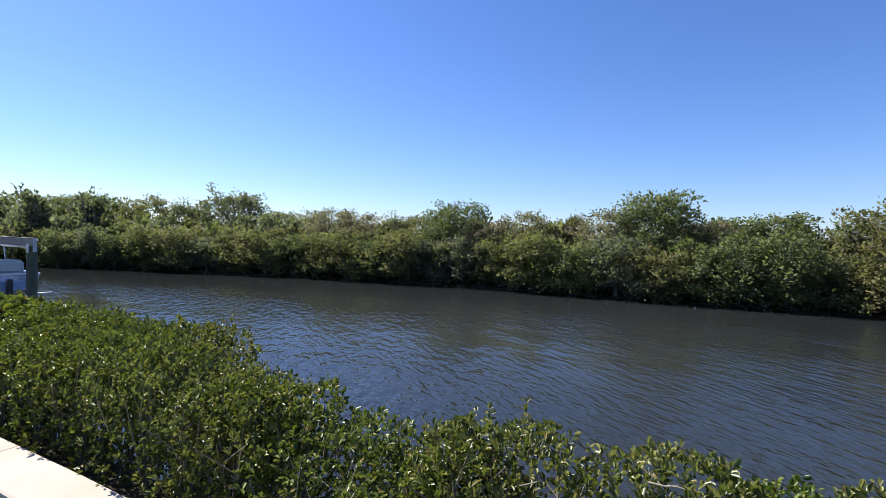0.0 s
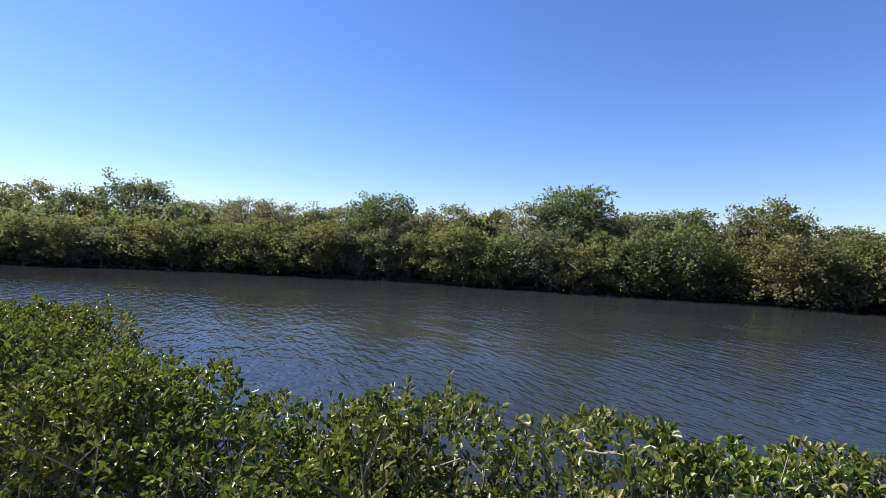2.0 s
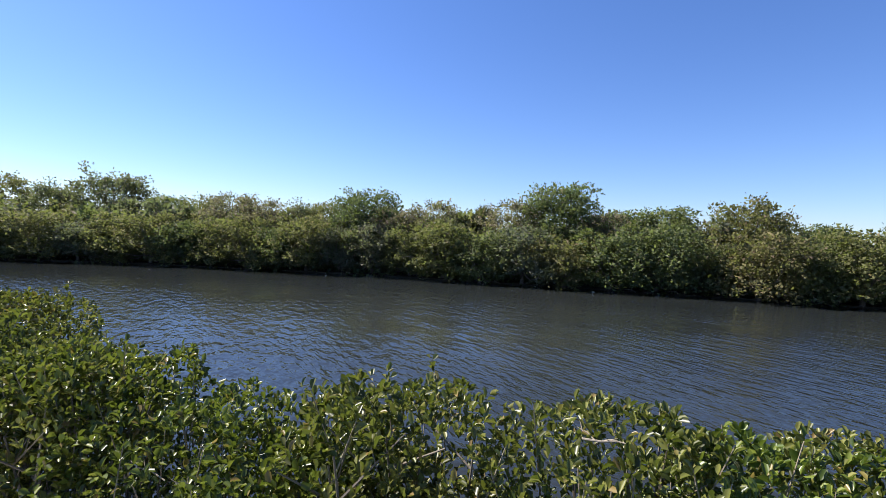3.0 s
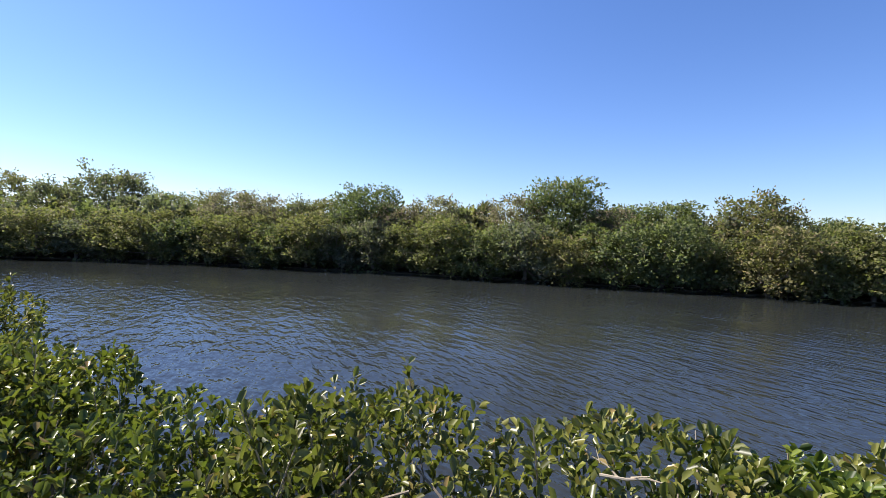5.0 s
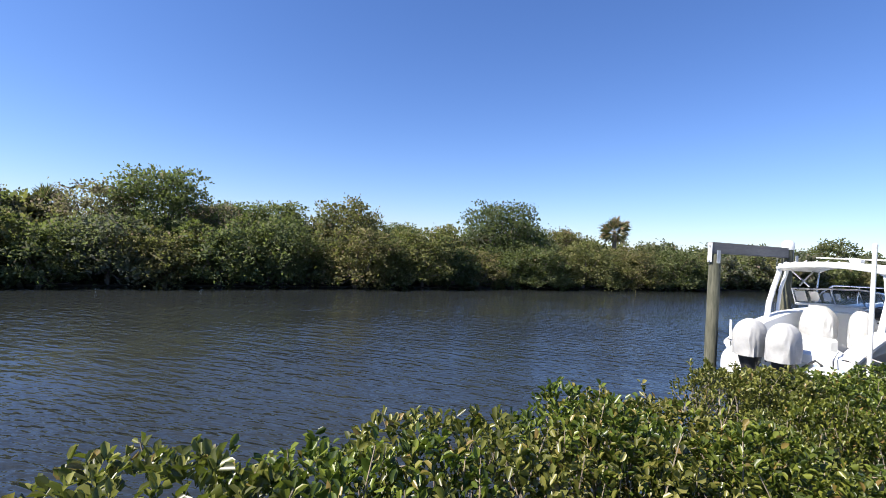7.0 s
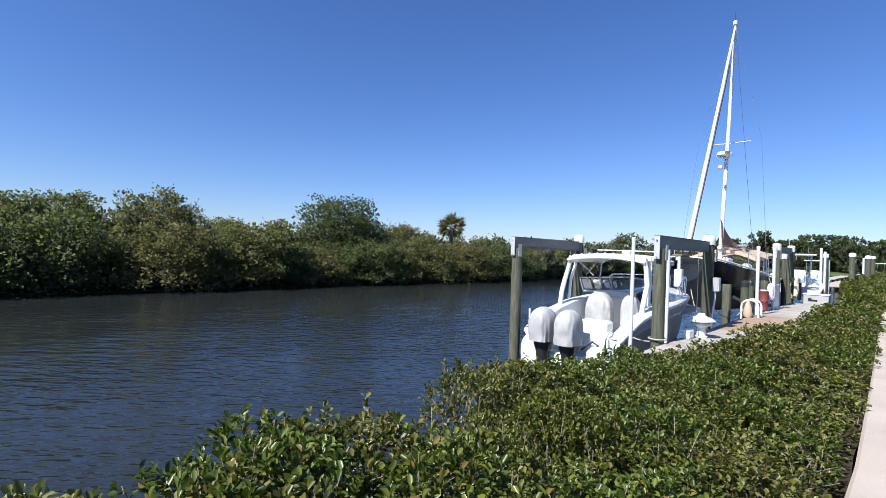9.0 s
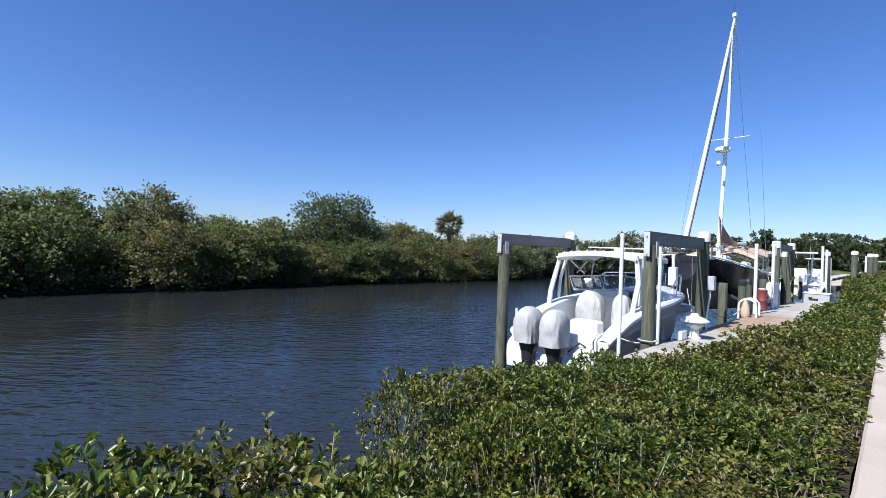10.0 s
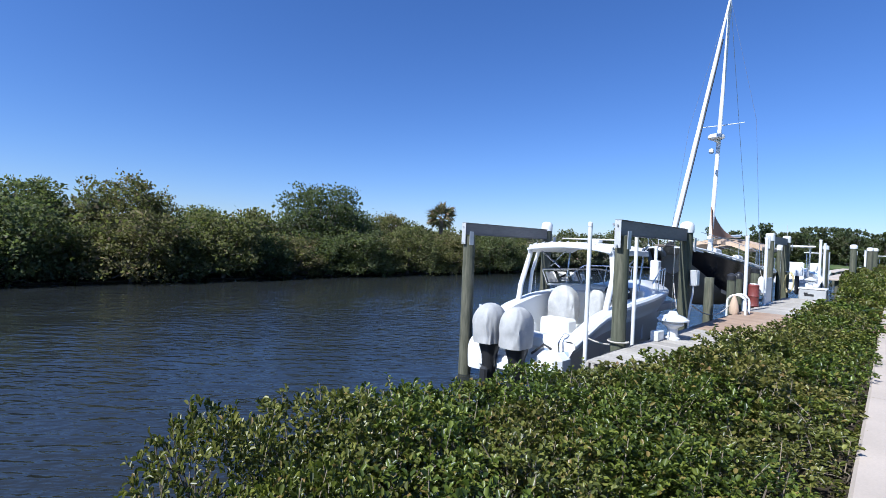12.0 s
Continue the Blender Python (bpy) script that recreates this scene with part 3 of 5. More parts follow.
SLOPE = [(-11.5, 0.0), (-10.7, 0.06), (-9.8, 0.13), (-8.8, 0.12), (-8.2, 0.06), (-7.2, 0.1), (-5.5, 0.06), (-2, 0.0)]    # how far the tops fall towards the water
GAPS = (-16.45, -7.75)    # notches in the hedge's waterside
TOPS = [(-40, 2.15), (-18, 2.2), (-16, 2.25), (-15, 2.28), (-14.3, 2.16), (-13.5, 2.14), (-12.4, 2.09), (-11.5, 2.12), (-10.5, 2.16), (-9.8, 2.12), (-9, 2.12), (-8, 2.02), (-7, 1.92), (-5, 1.8), (-2, 1.78), (2, 1.76), (8, 1.8), (15, 1.84), (25, 2.0), (60, 2.2)]
near_kinds = [shrub(11 + k, "leaf", 720, 0.045, 1.55, 0.62, 13) for k in range(3)] + [shrub(21 + k, "leaf_dry", 700, 0.044, 1.55, 0.6, 13) for k in range(2)]
far_kinds = [shrub(31, "leaf", 160, 0.105, 1.55, 0.7, 5), shrub(32, "leaf_dry", 160, 0.105, 1.55, 0.7, 5)]
mid_kinds = [shrub(33, "leaf", 430, 0.058, 1.55, 0.65, 9), shrub(34, "leaf_dry", 430, 0.058, 1.55, 0.65, 9)]
x = -22.0
while x < 58:
    near = -18.5 < x < -3.4
    lo, hi = interp(x, EDGE) + 0.27, interp(x, OUTER)
    span = hi - lo
    rows_n = max(1, round(span / 0.62)) if x < 12 else 2
    for r in range(rows_n):
        y = lo + span * (r + 0.5) / rows_n + rnd.uniform(-0.08, 0.08)
        half = 0.66 * min(1.05, max(0.85, span / rows_n))
        if r > 0 and min(abs(x - q) for q in GAPS) < 0.62:
            half *= 0.72
        y = hi - half * 0.93 if r == rows_n - 1 else min(y, hi - half * 0.93)
        ztop = interp(x, TOPS) + rnd.uniform(-0.09, 0.09) - (0.22 if r == 0 and x > -13 else 0.05 if r == 0 else 0)
        out = max(0.0, (y - lo) / span)
        ztop -= interp(x, SLOPE) * out ** 1.5
        dry = 0.22 if x < -12.5 else 0.48
        if near:
            ob = near_kinds[rnd.randrange(3)] if rnd.random() > dry else near_kinds[3 + rnd.randrange(2)]
        else:
            ob = (mid_kinds if -3.4 <= x < 5 else far_kinds)[0 if rnd.random() > dry else 1]
        sz = (ztop - 0.45) / 1.55
        put(ob, x + rnd.uniform(-0.15, 0.15), y, 0.45, rnd.uniform(0, 6.28), half / 0.6, sz)
    x += 0.66 if near else 0.74 if -3.4 <= x < 5 else 0.9 if x < 25 else 1.3

# far bank: a low front row, fuller trees behind, and the tall ones that stand out
M_OL, M_GR, M_GY = "low olive-green mangrove overhanging the dark waterline", "green mangrove overhanging the dark waterline", "grey-green mangrove at the water's edge"
low_kinds = [
    crown_tree(41, "mangrove_tree", "crown_olive", 4.2, 2.6, 22, 8800, 0.185, M_OL, 0.07),
    crown_tree(42, "mangrove_tree", "crown_green", 4.2, 2.6, 22, 8800, 0.185, M_GR, 0.07),
    crown_tree(43, "mangrove_tree", "crown_olive", 4.0, 2.7, 22, 8800, 0.185, M_OL, 0.07),
    crown_tree(44, "mangrove_tree", "crown_grey", 4.2, 2.5, 20, 8800, 0.185, M_GY, 0.08),
    crown_tree(45, "mangrove_tree", "crown_dark", 3.8, 2.5, 20, 8800, 0.185, "dark green mangrove at the water's edge", 0.06),
]
tall_kinds = {
    "green": crown_tree(51, "green_tree", "crown_green", 6.4, 3.2, 24, 10500, 0.19, "tall round green tree behind the mangroves", 0.3, 0.16),
    "dark": crown_tree(52, "dark_green_tree", "crown_dark", 6.8, 3.7, 28, 13500, 0.2, "tall dense dark green tree above the mangroves", 0.12, 0.18),
    "brown": crown_tree(53, "dry_tree", "crown_brown", 5.6, 2.8, 20, 7500, 0.165, "thin dry brownish tree with bare twigs", 0.3, 0.12, 0.25),
    "grey": crown_tree(54, "grey_green_tree", "crown_grey", 5.8, 2.9, 22, 9000, 0.18, "grey-green tree with a ragged open crown", 0.28, 0.14, 0.15, 0.2),
    "olive": crown_tree(55, "olive_green_tree", "crown_olive", 5.6, 2.9, 22, 9000, 0.18, "olive-green tree with upright twigs", 0.28, 0.14, 0.1, 0.25),
}
back_kinds = [crown_tree(46 + k, "mangrove_tree", m, 4.3, 2.6, 14, 2000, 0.36, lab, 0.2) for k, (m, lab) in enumerate((("crown_olive", M_OL), ("crown_green", M_GR), ("crown_grey", M_GY)))]
under = crown_tree(49, "mangrove_undergrowth", "crown_dark", 2.0, 2.6, 16, 1500, 0.36, "dark tangled mangrove undergrowth behind the waterline", 0.02, 0.05)
x = -75.0
while x < 75:
    put(under, x, interp(x, BANK) + 2.9 + rnd.uniform(-0.3, 0.3), -0.2, rnd.uniform(0, 6.28), 1.0, rnd.uniform(0.8, 1.1))
    x += 2.7
x = -118.0
while x < 128:
    b = interp(x, BANK)
    w = [4, 3, 4, 0.4, 0.4] if x > -8 else [2, 3, 2, 3, 2]
    k = rnd.choices(range(5), w)[0]
    s = rnd.uniform(0.85, 1.12)
    put(low_kinds[k] if -62 < x < 34 else back_kinds[k % 3], x, b + 1.15 + rnd.uniform(-0.35, 0.5), -0.1, rnd.uniform(0, 6.28), s, s * rnd.uniform(0.78, 0.98))
    if rnd.random() < 0.8:
        s = rnd.uniform(0.9, 1.05)
        put(back_kinds[rnd.randrange(3)], x + rnd.uniform(0.4, 1.8), b + 4.6 + rnd.uniform(-0.6, 0.8), 0.2, rnd.uniform(0, 6.28), s, s * rnd.uniform(0.85, 1.02) * (1.35 if x < -60 else 1.0))
    if rnd.random() < 0.55:
        s = rnd.uniform(0.9, 1.05)
        put(back_kinds[rnd.randrange(3)], x + rnd.uniform(-0.8, 0.8), b + 8.6 + rnd.uniform(-0.6, 0.8), 0.3, rnd.uniform(0, 6.28), s, s)
    x += rnd.uniform(2.2, 3.0) if abs(x) < 60 else rnd.uniform(3.0, 3.8)
TALL = [  # kind, x, y, top
    ("olive", -99, 17, 7.8), ("green", -93, 19, 7.4), ("green", -87, 20, 7.6), ("olive", -79, 23, 7.2), ("green", -74, 25, 7.0), ("green", -69, 27, 7.2), ("olive", -64, 29, 6.8), ("grey", -58, 30, 6.5),
    ("grey", -54.5, 32.5, 7.9), ("green", -47.5, 32, 5.7), ("olive", -43, 32, 5.4), ("brown", -38.5, 29.5, 6.0), ("brown", -35.8, 29.5, 5.6), ("grey", -33, 32, 5.3), ("olive", -30.5, 32, 5.2),
    ("dark", -27.0, 30.5, 6.5), ("brown", -24.2, 30.2, 5.2), ("brown", -21.6, 31, 5.8), ("grey", -20.0, 33, 5.0), ("brown", -15.8, 31.5, 6.0), ("green", -12.4, 31.5, 7.1),
    ("brown", -9.2, 31, 5.2), ("green", -8.2, 33.5, 5.4), ("green", -4.8, 33.5, 5.7), ("olive", -0.4, 31.5, 5.9), ("olive", 1.4, 33.5, 5.2), ("green", 4.9, 33.5, 4.75),
    ("dark", 13.5, 31.5, 7.4), ("dark", 17.6, 32.5, 5.4), ("olive", 21.2, 32, 5.0), ("olive", 35, 33, 4.6), ("green", 45, 32, 4.4), ("green", 54, 32, 5.3), ("olive", 64, 32, 5.0), ("dark", 76, 33, 7.2), ("green", 84, 31, 5.6), ("green", 100, 30, 6.0),
]
tall_kinds["far"] = crown_tree(56, "far_green_tree", "crown_green", 5.8, 2.9, 20, 4500, 0.27, "green tree above the distant mangroves", 0.25, 0.14)
BASE_TOP = {"far": 5.8, "green": 6.4, "dark": 6.8, "brown": 5.6, "grey": 5.8, "olive": 5.6}
for kind, tx, ty, top in TALL:
    kind = "far" if tx < -75 or tx > 33 else kind
    s = top / (BASE_TOP[kind] * 1.02)
    put(tall_kinds[kind], tx, ty, 0.2, rnd.uniform(0, 6.28), s * rnd.uniform(0.95, 1.08), s)
pine = crown_tree(61, "pine_tree", "crown_dark", 9.0, 3.0, 18, 1700, 0.7, "distant dark green tree on the basin shore", 0.05, 0.2, 0.05, 0.3)
for k in range(100):
    s = rnd.uniform(0.85, 1.15)
    put(pine, 158 + rnd.uniform(0, 18), -62 + k * 1.05 + rnd.uniform(-1, 1), 0.6, rnd.uniform(0, 6.28), s * 0.9, s * rnd.uniform(0.8, 1.2))
palm = palm_tree(71, 5.6, 1.75, "cabbage palm with a round head above the mangroves")
put(palm, 29.4, 33, 0.2, 0.3, 1.05, 1.05)
put(palm, -18.3, 33, 0.2, 1.9, 0.75, 0.8, "small dark palm showing between mangroves")
put(palm, 22.6, 33, 0.2, 4.0, 0.9, 0.78, "cabbage palm half hidden behind mangroves")

# ---- dock ----
dock = thing("dock", "weathered timber dock of narrow cross planks on piles", "dock", (6, -0.7, 0))
for (x0, x1) in ((-1.4, 15.1),):
    for y in (-1.22, -0.68, -0.24):
        part("joist", Geo().box(((x0 + x1) / 2, y, DECK_Z - 0.14), (x1 - x0, 0.06, 0.2), 0.006), "plank", dock, smooth=False)
    part("fascia", Geo().box(((x0 + x1) / 2, -0.155, DECK_Z - 0.13), (x1 - x0, 0.045, 0.22), 0.006), "plank", dock, smooth=False)
    part("fascia", Geo().box(((x0 + x1) / 2, -1.345, DECK_Z - 0.13), (x1 - x0, 0.045, 0.22), 0.006), "plank", dock, smooth=False)
for x in (-1.2, 2.2, 6.0, 9.5, 12.6, 14.8):
    part("support_pile", Geo().lathe([(0.13, -1.3), (0.13, DECK_Z - 0.24)], (x, -1.15, 0), 12), "pile", dock)
rail = part("rub_rail", Geo().box((7.0, -0.115, DECK_Z - 0.06), (15.6, 0.03, 0.1), 0.006), "black", dock, "dark rub rail along the dock edge", smooth=False)


def pile(x, y, top, r, label, cap=None, group="dock piles", base=-1.3):
    """A round timber pile, slightly irregular, with an optional cap."""
    ob = thing("timber_pile", label, "pile", (x, y, base), group)
    prof = []
    n = 12
    for i in range(n + 1):
        z = base + (top - base) * i / n
        prof.append((r * (1.03 + 0.025 * math.sin(i * 2.1 + x)) * (1.04 - 0.07 * i / n), z))
    prof.append((r * 0.9, top + 0.012))
    part("shaft", Geo().lathe(prof, (x, y, 0), 14), "pile", ob)
    if cap == "dome":
        g = Geo().lathe([(r * 1.15, top + 0.013), (r * 1.2, top + 0.12), (r * 1.1, top + 0.2), (r * 0.75, top + 0.25), (r * 0.2, top + 0.265)], (x, y, 0), 16)
        part("motor_cover", g, "gel", ob, "white rounded lift motor cover")
    elif cap == "white":
        g = Geo().lathe([(r * 1.12, top - 0.2), (r * 1.12, top + 0.03), (r * 0.9, top + 0.06), (r * 0.1, top + 0.07)], (x, y, 0), 14)
        part("pile_cap", g, "pvc", ob, "white plastic pile cap")
    elif cap == "black":
        g = Geo().lathe([(r * 1.1, top - 0.1), (r * 1.12, top + 0.02), (r * 0.8, top + 0.06), (r * 0.1, top + 0.1)], (x, y, 0), 14)
        part("pile_cap", g, "black", ob, "black plastic pile cap")
    return ob


def lift_beam(x0, x1, y, top, label):
    """A channel beam on two piles, with end plates and hanging cables."""
    ob = thing("lift_beam", label, "boat lift", (x0, y, top - 0.24), "boat lift beams")
    L, c = x1 - x0, (x0 + x1) / 2
    part("web", Geo().box((c, y, top - 0.12), (L, 0.09, 0.24), 0.006), "beam", ob, smooth=False)
    part("flange", Geo().box((c, y, top + 0.008), (L + 0.01, 0.12, 0.012), 0.003), "beam", ob, smooth=False)
    part("flange", Geo().box((c, y, top - 0.248), (L + 0.01, 0.12, 0.012), 0.003), "beam", ob, smooth=False)
    for x in (x0 + 0.06, x1 - 0.06):
        end = -1 if x < c else 1
        part("bracket", Geo().box((x + end * 0.072, y, top - 0.23), (0.014, 0.11, 0.46), 0.003), "alu", ob, "pale aluminium bracket plate", smooth=False)
        part("bracket", Geo().box((x, y - 0.17, top - 0.33), (0.13, 0.012, 0.3), 0.003), "alu", ob, "pale aluminium bracket plate", smooth=False)
        for dz in (-0.08, -0.42):
            part("bolt", Geo().tube([(x + end * 0.08, y, top + dz), (x + end * 0.105, y, top + dz)], 0.016, 6), "galv", ob)
    part("drive_pipe", Geo().tube([(x0 + 0.1, y + 0.13, top - 0.06), (x1 - 0.1, y + 0.13, top - 0.06)], 0.025, 8), "galv", ob)
    for x in (x0 + 0.42, x1 - 0.42):
        part("cable", Geo().tube([(x, y + 0.13, top - 0.06), (x, y + 0.14, 0.45)], 0.006, 5), "steel", ob)
    return ob


G_PILE = "weathered greenish timber boat lift pile standing in the water"
pile(0.0, 0.0, 3.12, 0.12, "weathered greenish timber lift pile beside the dock")
pile(3.3, 0.0, 3.3, 0.128, "dark timber lift pile with a white motor cover", "dome")
pile(0.1, 3.52, 3.05, 0.13, G_PILE)
pile(3.36, 3.57, 3.3, 0.13, "timber lift pile with a white motor cover", "dome")
lift_beam(-0.18, 3.4, -0.0, 3.38, "weathered grey boat lift beam on two piles")
lift_beam(-0.06, 3.48, 3.54, 3.34, "weathered grey boat lift beam on two piles")
cradle = thing("lift_cradle", "aluminium lift cradle under the white boat", "boat lift", (1.8, 1.85, 0.3))
for x in (0.4, 3.2):
    part("cross_beam", Geo().box((x, 1.85, 0.26), (0.14, 3.6, 0.2), 0.01), "galv", cradle, smooth=False)
for y in (1.2, 2.5):
    part("bunk", Geo().box((1.9, y, 0.41), (4.2, 0.12, 0.1), 0.02), "plank", cradle, smooth=False)


def guide_pole(x, y, z0, z1, r=0.036, label="white plastic guide pole beside the boat lift", lean=0.0):
    ob = thing("guide_pole", label, "guide pole", (x, y, z0), "white guide poles")
    part("pipe", Geo().tube([(x, y, z0), (x + lean, y, z1)], r, 12), "pvc", ob)
    part("end_cap", Geo().lathe([(r * 1.12, -0.05), (r * 1.12, 0.012), (r * 0.7, 0.025)], (x + lean, y, z1), 12), "pvc", ob)
    return ob


guide_pole(-0.52, 0.33, 0.2, 3.31)
guide_pole(1.22, 0.25, 0.2, 3.24)
guide_pole(7.95, -0.2, DECK_Z, 3.4, 0.05, "tall white pole fixed to a dock pile")
guide_pole(10.6, -0.2, DECK_Z, 3.42, 0.05, "tall white pole fixed to a dock pile")

# a low step between the lifts with a sleeved pole
step = thing("dock_step", "pale timber step on a short post between the lifts", "step", (4.3, 1.0, 0))
part("post", Geo().lathe([(0.11, -1.3), (0.11, 1.4)], (4.1, 1.05, 0), 10), "pile", step)
part("rail_board", Geo().box((4.65, 1.0, 1.49), (1.5, 0.32, 0.16), 0.01), "plank", step, smooth=False)
sleeve = guide_pole(4.3, 1.0, 1.57, 2.98, 0.04, "thin white pole with a square white sleeve")
part("sleeve", Geo().box((4.3, 1.0, 2.4), (0.2, 0.2, 0.5), 0.02), "pvc", sleeve, smooth=False)
pile(5.15, 0.0, 2.27, 0.11, "short weathered timber mooring pile beside the dock")
pile(7.35, 0.02, 2.25, 0.11, "short timber mooring pile with a black cap", "black")
pile(8.3, 0.05, 2.26, 0.1, "short timber mooring pile with a black cap", "black")
pile(10.2, 0.0, 2.4, 0.125, "dark timber mooring pile with a black cap", "black")
pile(12.3, 0.0, 3.6, 0.13, "tall timber lift pile with a white cap", "white")
pile(15.7, 0.02, 3.62, 0.13, "tall timber lift pile with a white cap", "white")
pile(17.4, 0.5, 3.1, 0.11, "timber pile behind the dock", "dome")
lift_beam(12.15, 15.9, 0.02, 3.56, "short dark boat lift beam between tall piles")

# electric box with conduit on the lift pile
ebox = thing("electric_box", "grey electric box with a bent conduit on a lift pile", "electric box", (3.24, -0.2, 2.2))
part("box", Geo().box((3.22, -0.22, 2.34), (0.2, 0.13, 0.34), 0.012), "greybox", ebox, smooth=False)
part("lid", Geo().box((3.22, -0.29, 2.34), (0.17, 0.012, 0.3), 0.004), "pvc", ebox, smooth=False)
part("conduit", Geo().tube([(3.22, -0.2, 2.17), (3.2, -0.2, 1.98), (3.12, -0.19, 1.77), (3.1, -0.17, 1.5), (3.09, -0.17, 1.255)], 0.02, 8), "pvc", ebox)


def dock_light(x, y, z, s=1.0, label="white mushroom-topped dock light on a pedestal"):
    ob = thing("dock_light", label, "dock light", (x, y, z), "dock lights")
    part("pedestal", Geo().lathe([(0.13 * s, 0.0), (0.13 * s, 0.03 * s), (0.09 * s, 0.05 * s), (0.085 * s, 0.2 * s), (0.13 * s, 0.24 * s), (0.19 * s, 0.27 * s), (0.19 * s, 0.3 * s)], (x, y, z), 18), "gel", ob)
    part("lens", Geo().lathe([(0.15 * s, 0.301 * s), (0.16 * s, 0.345 * s)], (x, y, z), 18), "canvas_white", ob)
    part("hat", Geo().lathe([(0.27 * s, 0.346 * s), (0.275 * s, 0.37 * s), (0.2 * s, 0.42 * s), (0.09 * s, 0.46 * s), (0.075 * s, 0.49 * s), (0.06 * s, 0.515 * s), (0.01 * s, 0.52 * s)], (x, y, z), 18), "gel", ob)
    return ob


dock_light(1.5, -0.38, DECK_Z, 1.02)
post = thing("dock_post", "small white square post at the dock edge", "post", (1.15, -0.16, DECK_Z))
part("post", Geo().box((1.12, -0.24, DECK_Z + 0.09), (0.3, 0.14, 0.18), 0.012), "gel", post, smooth=False)
# dock box at the end, with a light on it
dbox = thing("dock_box", "pale grey dock box with a dark emblem at the dock's end", "dock box", (16.5, -0.95, 0))
part("box", Geo().box((15.35, -0.95, DECK_Z + 0.13), (0.55, 0.85, 0.5), 0.02), "greybox", dbox, smooth=False)
part("lid", Geo().box((15.35, -0.95, DECK_Z + 0.41), (0.6, 0.9, 0.06), 0.015), "gel", dbox, smooth=False)
part("emblem", Geo().box((15.07, -0.85, DECK_Z + 0.16), (0.008, 0.3, 0.08), 0.002), "black", dbox, smooth=False)
part("emblem", Geo().box((15.07, -0.75, DECK_Z + 0.22), (0.008, 0.12, 0.06), 0.002), "black", dbox, smooth=False)
part("stand", Geo().lathe([(0.2, -1.3), (0.2, DECK_Z - 0.12)], (15.4, -0.95, 0), 10), "pile", dbox)
dock_light(15.4, -0.85, DECK_Z + 0.44, 0.8, "white mushroom-topped light on the dock box")
board = thing("white_board", "plain white board standing against the dock piles", "board", (11.25, -0.2, DECK_Z))
part("panel", Geo().box((11.25, -0.2, DECK_Z + 0.44), (0.8, 0.03, 0.88), 0.008), "pvc", board, smooth=False)
part("foot", Geo().box((11.25, -0.2, DECK_Z + 0.02), (0.7, 0.16, 0.04), 0.006), "pvc", board, smooth=False)
# ladder rails
ladder = thing("dock_ladder", "white tubular ladder rails curving over the dock edge", "ladder", (7.2, -0.1, DECK_Z))
for x in (7.0, 7.42):
    pts = [(x, -0.42, DECK_Z)] + [(x, -0.2 - 0.22 * math.cos(a), DECK_Z + 0.32 + 0.2 * math.sin(a)) for a in [math.pi * k / 8 for k in range(9)]] + [(x, 0.03, 0.1)]
    part("rail", Geo().tube(pts, 0.03, 8), "pvc", ladder)
for z in (0.25, 0.55, 0.85):
    part("rung", Geo().tube([(7.0, 0.03, z), (7.42, 0.03, z)], 0.02, 8), "pvc", ladder)
# things on the dock: red drum, tan cone, hose, rope
drum = thing("red_drum", "faded red plastic drum standing on the dock", "drum", (9.75, -0.06, DECK_Z))
part("drum_body", Geo().lathe([(0.15, 0.0), (0.165, 0.03), (0.15, 0.06), (0.15, 0.3), (0.165, 0.33), (0.15, 0.36), (0.15, 0.62), (0.16, 0.66), (0.12, 0.7)], (9.75, -0.06, DECK_Z), 14), "red", drum)
part("drum_lid", Geo().lathe([(0.115, 0.7), (0.11, 0.72), (0.02, 0.73)], (9.75, -0.06, DECK_Z), 14), "canvas_white", drum)
cone = thing("canvas_bundle", "tan canvas bundle leaning on a mooring pile", "bundle", (6.9, 0.0, DECK_Z))
part("bundle", Geo().lathe([(0.1, 0.0), (0.13, 0.1), (0.1, 0.28), (0.06, 0.42), (0.02, 0.52)], (6.95, -0.16, DECK_Z), 12), "tan", cone)
fender = thing("boat_fender", "white boat fender hanging on a pile", "fender", (10.05, -0.17, 1.6))
part("fender_body", Geo().lathe([(0.03, 0.0), (0.09, 0.06), (0.1, 0.2), (0.1, 0.42), (0.08, 0.52), (0.03, 0.58)], (10.05, -0.2, 1.62), 12), "gel", fender)
part("lanyard", Geo().tube([(10.05, -0.2, 2.2), (10.1, -0.14, 2.4)], 0.008, 5), "rope", fender)
hose = thing("garden_hose", "coiled yellow garden hose hanging on a lift pile", "hose", (15.5, -0.12, 1.6))
pts = []
for k in range(97):
    a = 2 * math.pi * k / 16
    w = 0.24 + 0.03 * math.sin(k * 0.37)
    pts.append((15.48 - 0.003 * k, -0.16 + 0.62 * w * math.cos(a), 1.82 + w * 1.6 * math.sin(a)))
part("coil", Geo().tube(pts, 0.018, 6), "yellow", hose)
hanger = part("hanger", Geo().box((15.53, -0.1, 2.25), (0.1, 0.16, 0.05), 0.01), "galv", hose, smooth=False)
line = thing("mooring_line", "pale slack mooring line between pile and boat", "rope")
pts = [Vector((3.2, -0.02, 1.5)).lerp(Vector((7.8, 1.7, 1.9)), k / 12) - Vector((0, 0, 0.35 * math.sin(math.pi * k / 12))) for k in range(13)]
part("line", Geo().tube(pts, 0.014, 6), "rope", line)
line = thing("mooring_line", "pale mooring line running along the dock edge", "rope")
